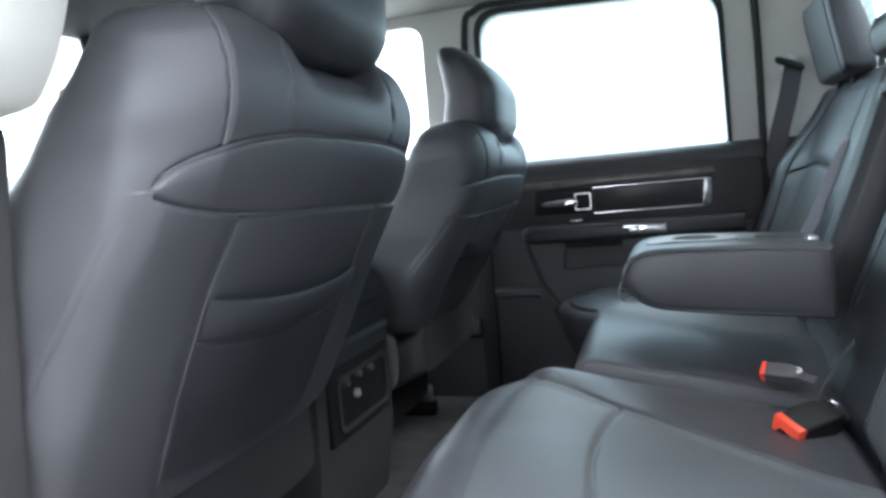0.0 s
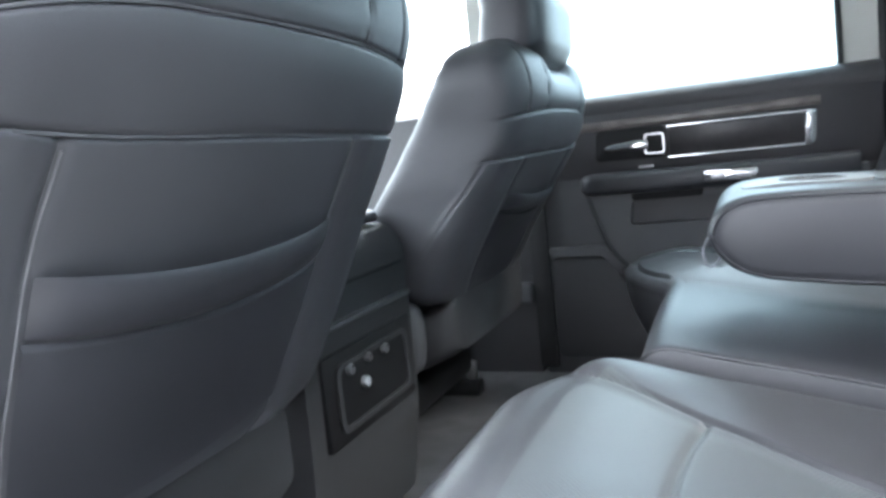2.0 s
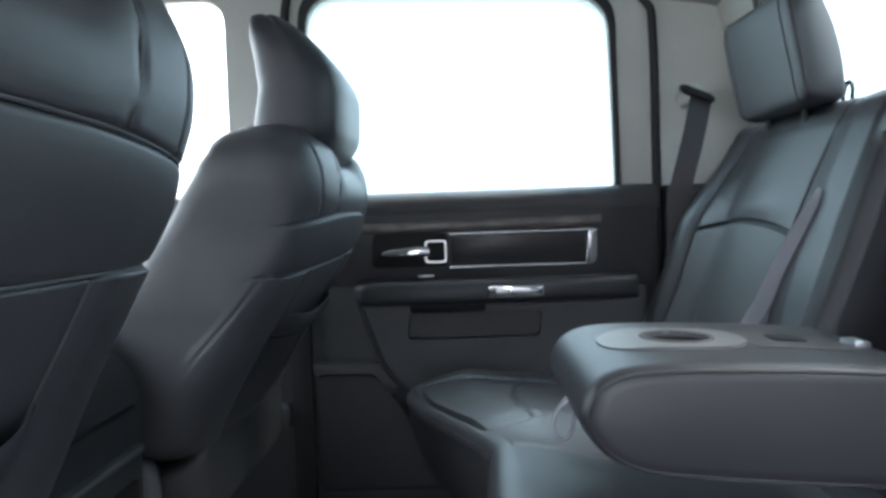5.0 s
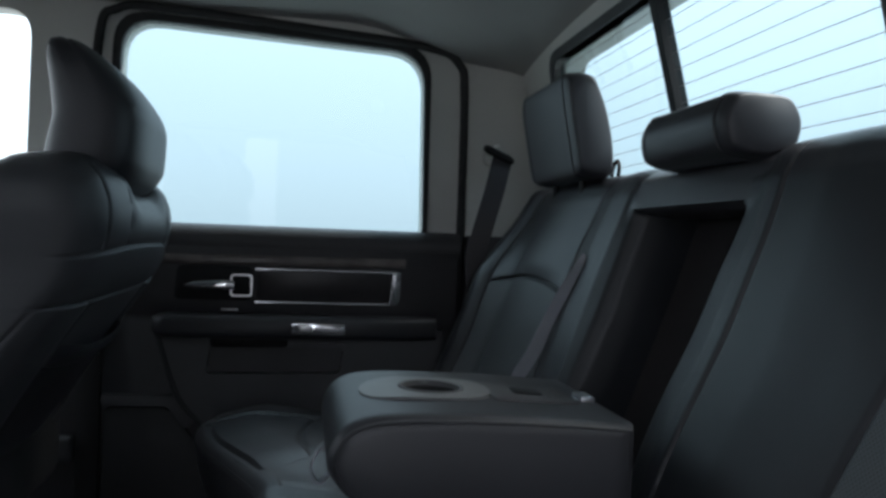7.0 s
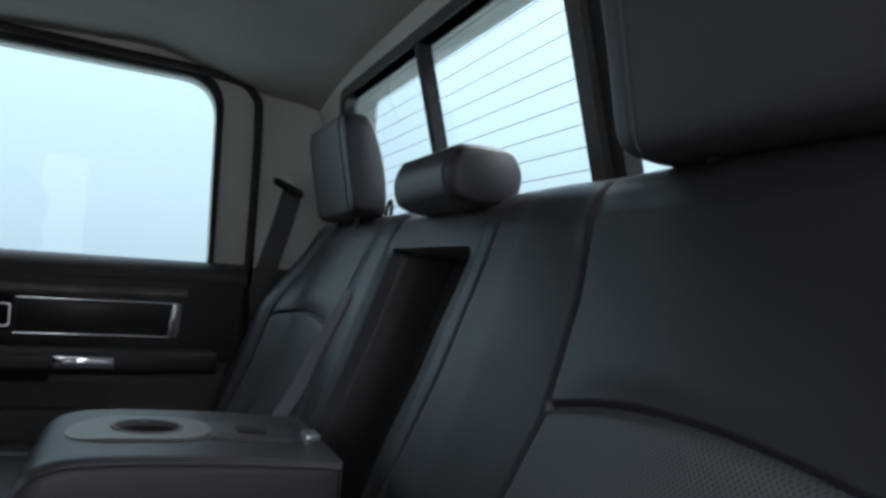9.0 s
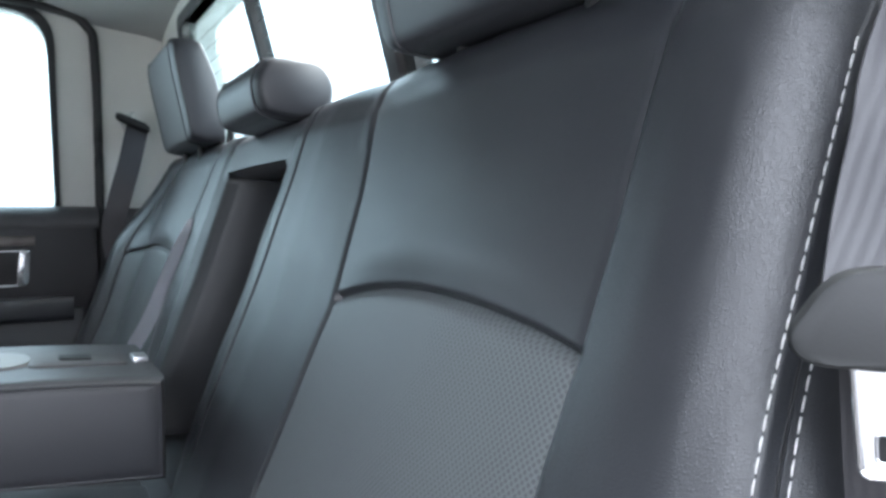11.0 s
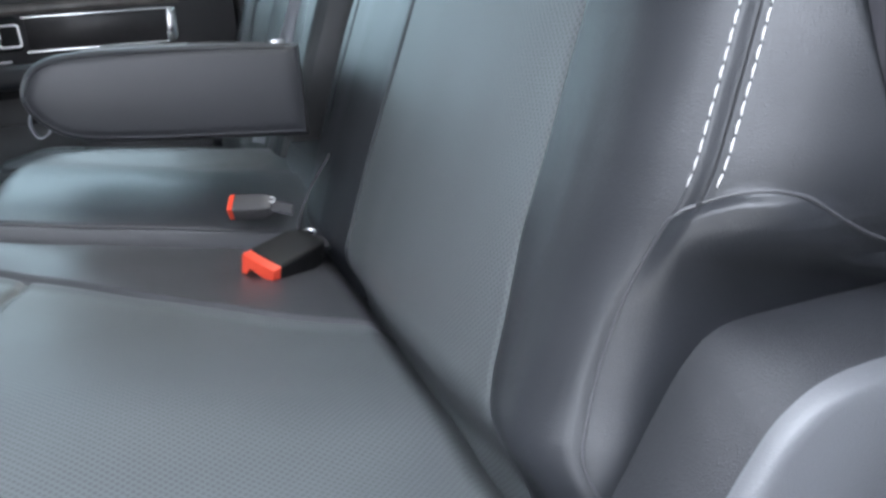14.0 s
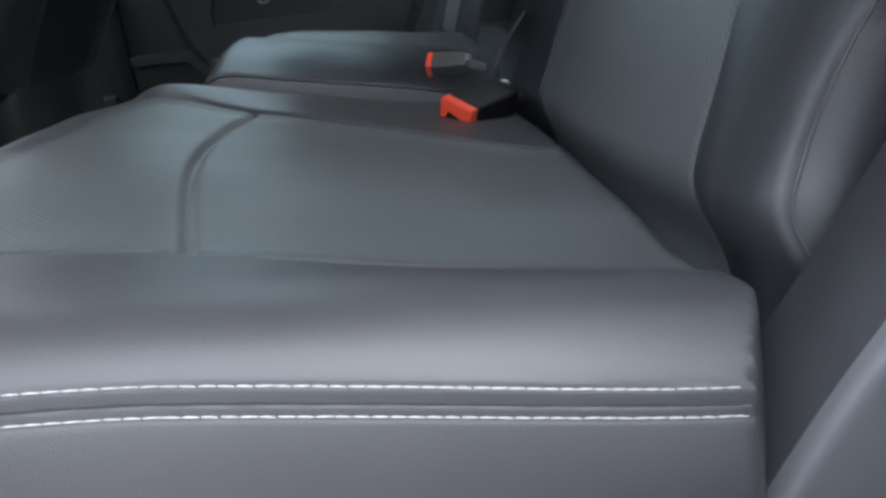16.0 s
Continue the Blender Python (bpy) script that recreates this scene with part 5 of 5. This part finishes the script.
part("body", loft([[(x, 0.86 + u, z + v) for u, v in super_ring(0, 0, 0.175, h, 4, 32)] for x, z, h in ((-1.06, 1.135, 0.030), (-1.03, 1.140, 0.040), (-0.80, 1.165, 0.036), (-0.74, 1.185, 0.020))]), plastic_deep, oc)

# ---- belts ----
SIDE = Vector((0.60, -0.80, 0))


def near_belt():
    belt = thing("seat_belt", "dark seat belt hanging beside the near rear seat", "seat belt", "seat belts")
    top = spline([(0.500, 0.060, 1.00), (0.463, 0.092, 0.90), (0.430, 0.104, 0.819), (0.416, 0.102, 0.787), (0.404, 0.100, 0.759), (0.393, 0.096, 0.735)], 8)
    part("upper_webbing", ribbon(top, [Vector((0.78, -0.62, 0))] * len(top), 0.047, 0.0008), webbing_ribbed, belt)
    low = spline([(0.394, 0.090, 0.722), (0.400, 0.089, 0.66), (0.408, 0.081, 0.60), (0.420, 0.070, 0.55), (0.436, 0.058, 0.49), (0.450, 0.050, 0.42)], 8)
    part("lower_webbing", ribbon(low, [Vector((0.48, -0.88, 0))] * len(low), 0.047, 0.0008), webbing_ribbed, belt)
    c, up = Vector((0.386, 0.083, 0.728)), Vector((0, 0, 1))
    fwd = SIDE.cross(up).normalized()
    if fwd.y > 0:
        fwd = -fwd

    def tongue(u, v, d):
        return tuple(c + SIDE.normalized() * u + up * v + fwd * (d - 0.06 * (v + 0.02)))
    grip = outline([(-0.040, -0.003), (-0.026, 0.018), (0.039, 0.020), (0.041, -0.015), (0.002, -0.0165), (-0.006, -0.012), (-0.034, -0.011)], [0.008, 0.010, 0.005, 0.004, 0.004, 0.004, 0.008], 5)
    part("tongue_grip", plate(grip, tongue, -0.004, 0.007, 0.004), plastic_smooth, belt, "dark grey plastic tongue grip")
    to = outline([(-0.0215, -0.004), (-0.0185, -0.042), (-0.0012, -0.042), (0.0012, -0.004)], 0.0025, 4)
    ti = outline([(-0.0148, -0.0295), (-0.0146, -0.0382), (-0.0050, -0.0382), (-0.0050, -0.0295)], 0.002, 4)

    plate_part = part("tongue", frame_ring(to, ti, tongue, 0.0, 0.0020), satin, belt, "chrome belt tongue")
    part("tongue_edge", tube([tongue(u, v, 0.0022) for u, v in to], 0.0011, 8), chrome, plate_part)
    rim = [tongue(u, v, 0.0020) for u, v in ti]
    part("slot_rim", tube(rim + rim[:1], 0.0006, 6), satin, plate_part)
    return belt


near_belt()
belt = thing("seat_belt", "dark seat belt running from the far corner pillar", "seat belt", "seat belts")
run = spline([(0.366, 1.570, 0.946), (0.348, 1.565, 0.87), (0.328, 1.560, 0.80), (0.316, 1.564, 0.74), (0.325, 1.570, 0.66)], 8)
part("webbing", ribbon(run, [(0.92, 0.1, -0.38)] * len(run), 0.042, 0.0008), webbing, belt)
g = loft([[(0.356 + 0.030 * t, 1.564 - 0.010 * a, 0.952 - 0.012 * t + 0.009 * b * (1 if abs(t) < 0.9 else 0.6)) for a, b in super_ring(0, 0, 1, 1, 2.6, 16)] for t in steps(-1, 1, 9)])
part("guide", g, plastic_black, belt, "black belt guide")
part("guide_mount", loft([[(0.362 + 0.016 * r * c, 1.664 - d, 0.958 + 0.02 * r * s) for c, s in ((math.cos(2 * math.pi * i / 20), math.sin(2 * math.pi * i / 20)) for i in range(20))] for r, d in ((1, 0), (1, 0.06), (0.7, 0.092))]), trim_light, belt)
mb = thing("seat_belt", "pale grey middle seat belt running down beside the armrest", "seat belt", "seat belts")
run = spline([(0.388, 1.130, 0.758), (0.377, 1.131, 0.741), (0.362, 1.150, 0.706), (0.343, 1.171, 0.654), (0.324, 1.181, 0.607), (0.303, 1.192, 0.565), (0.275, 1.195, 0.500), (0.262, 1.195, 0.455)], 5)
part("webbing", ribbon(run, [(0.80, -0.30, -0.45)] * len(run), 0.021, 0.001), webbing_pale, mb)


# ---- buckles ----


def buckle(face, axis, across_dir, size, body_mat, text):
    """A buckle whose release end is centred at face; axis runs back along its body, across_dir over its width."""
    bk = thing("seat_buckle", text, "buckle", "seat belt buckles")
    a = Vector(axis).normalized()
    w = Vector(across_dir)
    w = (w - a * w.dot(a)).normalized()
    u = w.cross(a)
    u = u if u.z > 0 else -u
    o = Vector(face)

    def at(x, v, h):
        return tuple(o + (a * x + w * v + u * h) * size)
    body = loft([[at(x, p, q) for p, q in super_ring(0, 0, b, c, 8, 32)] for x, b, c in ((0.001, 0.0185, 0.0130), (0.003, 0.0205, 0.0150), (0.05, 0.0205, 0.0150), (0.062, 0.0185, 0.0135), (0.070, 0.014, 0.010))])
    part("body", body, body_mat, bk)
    arch = outline([(-0.0195, -0.0125), (-0.0195, 0.0140), (0.0195, 0.0140), (0.0195, -0.0138), (0.0105, -0.0138), (0.0085, 0.0010), (-0.0105, 0.0030), (-0.0125, -0.0040)], 0.0022, 4)
    part("button", plate(arch, lambda p, q, d: at(d, p, q), 0.004, -0.0075, 0.0012), red, bk, "red release button")
    part("slot", plate(outline([(-0.0175, -0.0135), (-0.0175, 0.0120), (0.0175, 0.0120), (0.0175, -0.0135)], 0.002, 3), lambda p, q, d: at(d, p, q), 0.004, -0.0002), plastic_black, bk, "black tongue slot")
    st = loft([[at(x, p, q - drop) for p, q in super_ring(0, 0, 0.013, 0.0040, 3, 16)] for x, drop in ((0.066, 0.0), (0.082, 0.004), (0.105, 0.014))])
    part("strap", st, webbing, bk, "dark webbing strap")
    hook = [at(0.070 + 0.006 * math.cos(q), -0.006 + 0.006 * math.sin(q), 0.010) for q in steps(0, 2 * math.pi, 17)]
    part("anchor", tube(hook, 0.0011, 6), satin, bk, "bright wire anchor")


buckle((0.1905, 0.556, 0.417), (0.754, 0.579, 0.10), (0.62, -0.74, -0.36), 1.0, plastic_black, "black belt buckle with red button on the cushion")
buckle((0.181, 0.688, 0.4535), (0.93, -0.34, -0.04), (-0.25, -0.75, -0.55), 0.58, plastic, "grey belt buckle with red button on the cushion")

# webbing of the middle belt, looped up behind its buckle
sl = thing("belt_loop", "dark webbing loop tucked behind the middle buckle", "belt webbing")
run = spline([(0.238, 0.655, 0.415), (0.246, 0.655, 0.445), (0.262, 0.652, 0.475), (0.280, 0.648, 0.500)], 5)
part("webbing", ribbon(run, [(0.25, 0.95, 0.0)] * len(run), 0.036, 0.001), webbing, sl)

# child seat tether loop standing behind the far seat back
tl = thing("tether_loop", "small black tether loop behind the far seat back", "loop")
ring = [(0.462 + 0.002 * math.sin(2 * math.pi * k / 24), 1.219 + 0.013 * math.cos(2 * math.pi * k / 24), 0.893 + 0.019 * math.sin(2 * math.pi * k / 24)) for k in range(25)]
part("ring", tube(ring, 0.0032, 8, up=(1, 0, 0)), plastic_black, tl)
part("tab", box((0.458, 1.206, 0.855), (0.466, 1.232, 0.877), 0.002), plastic_black, tl)
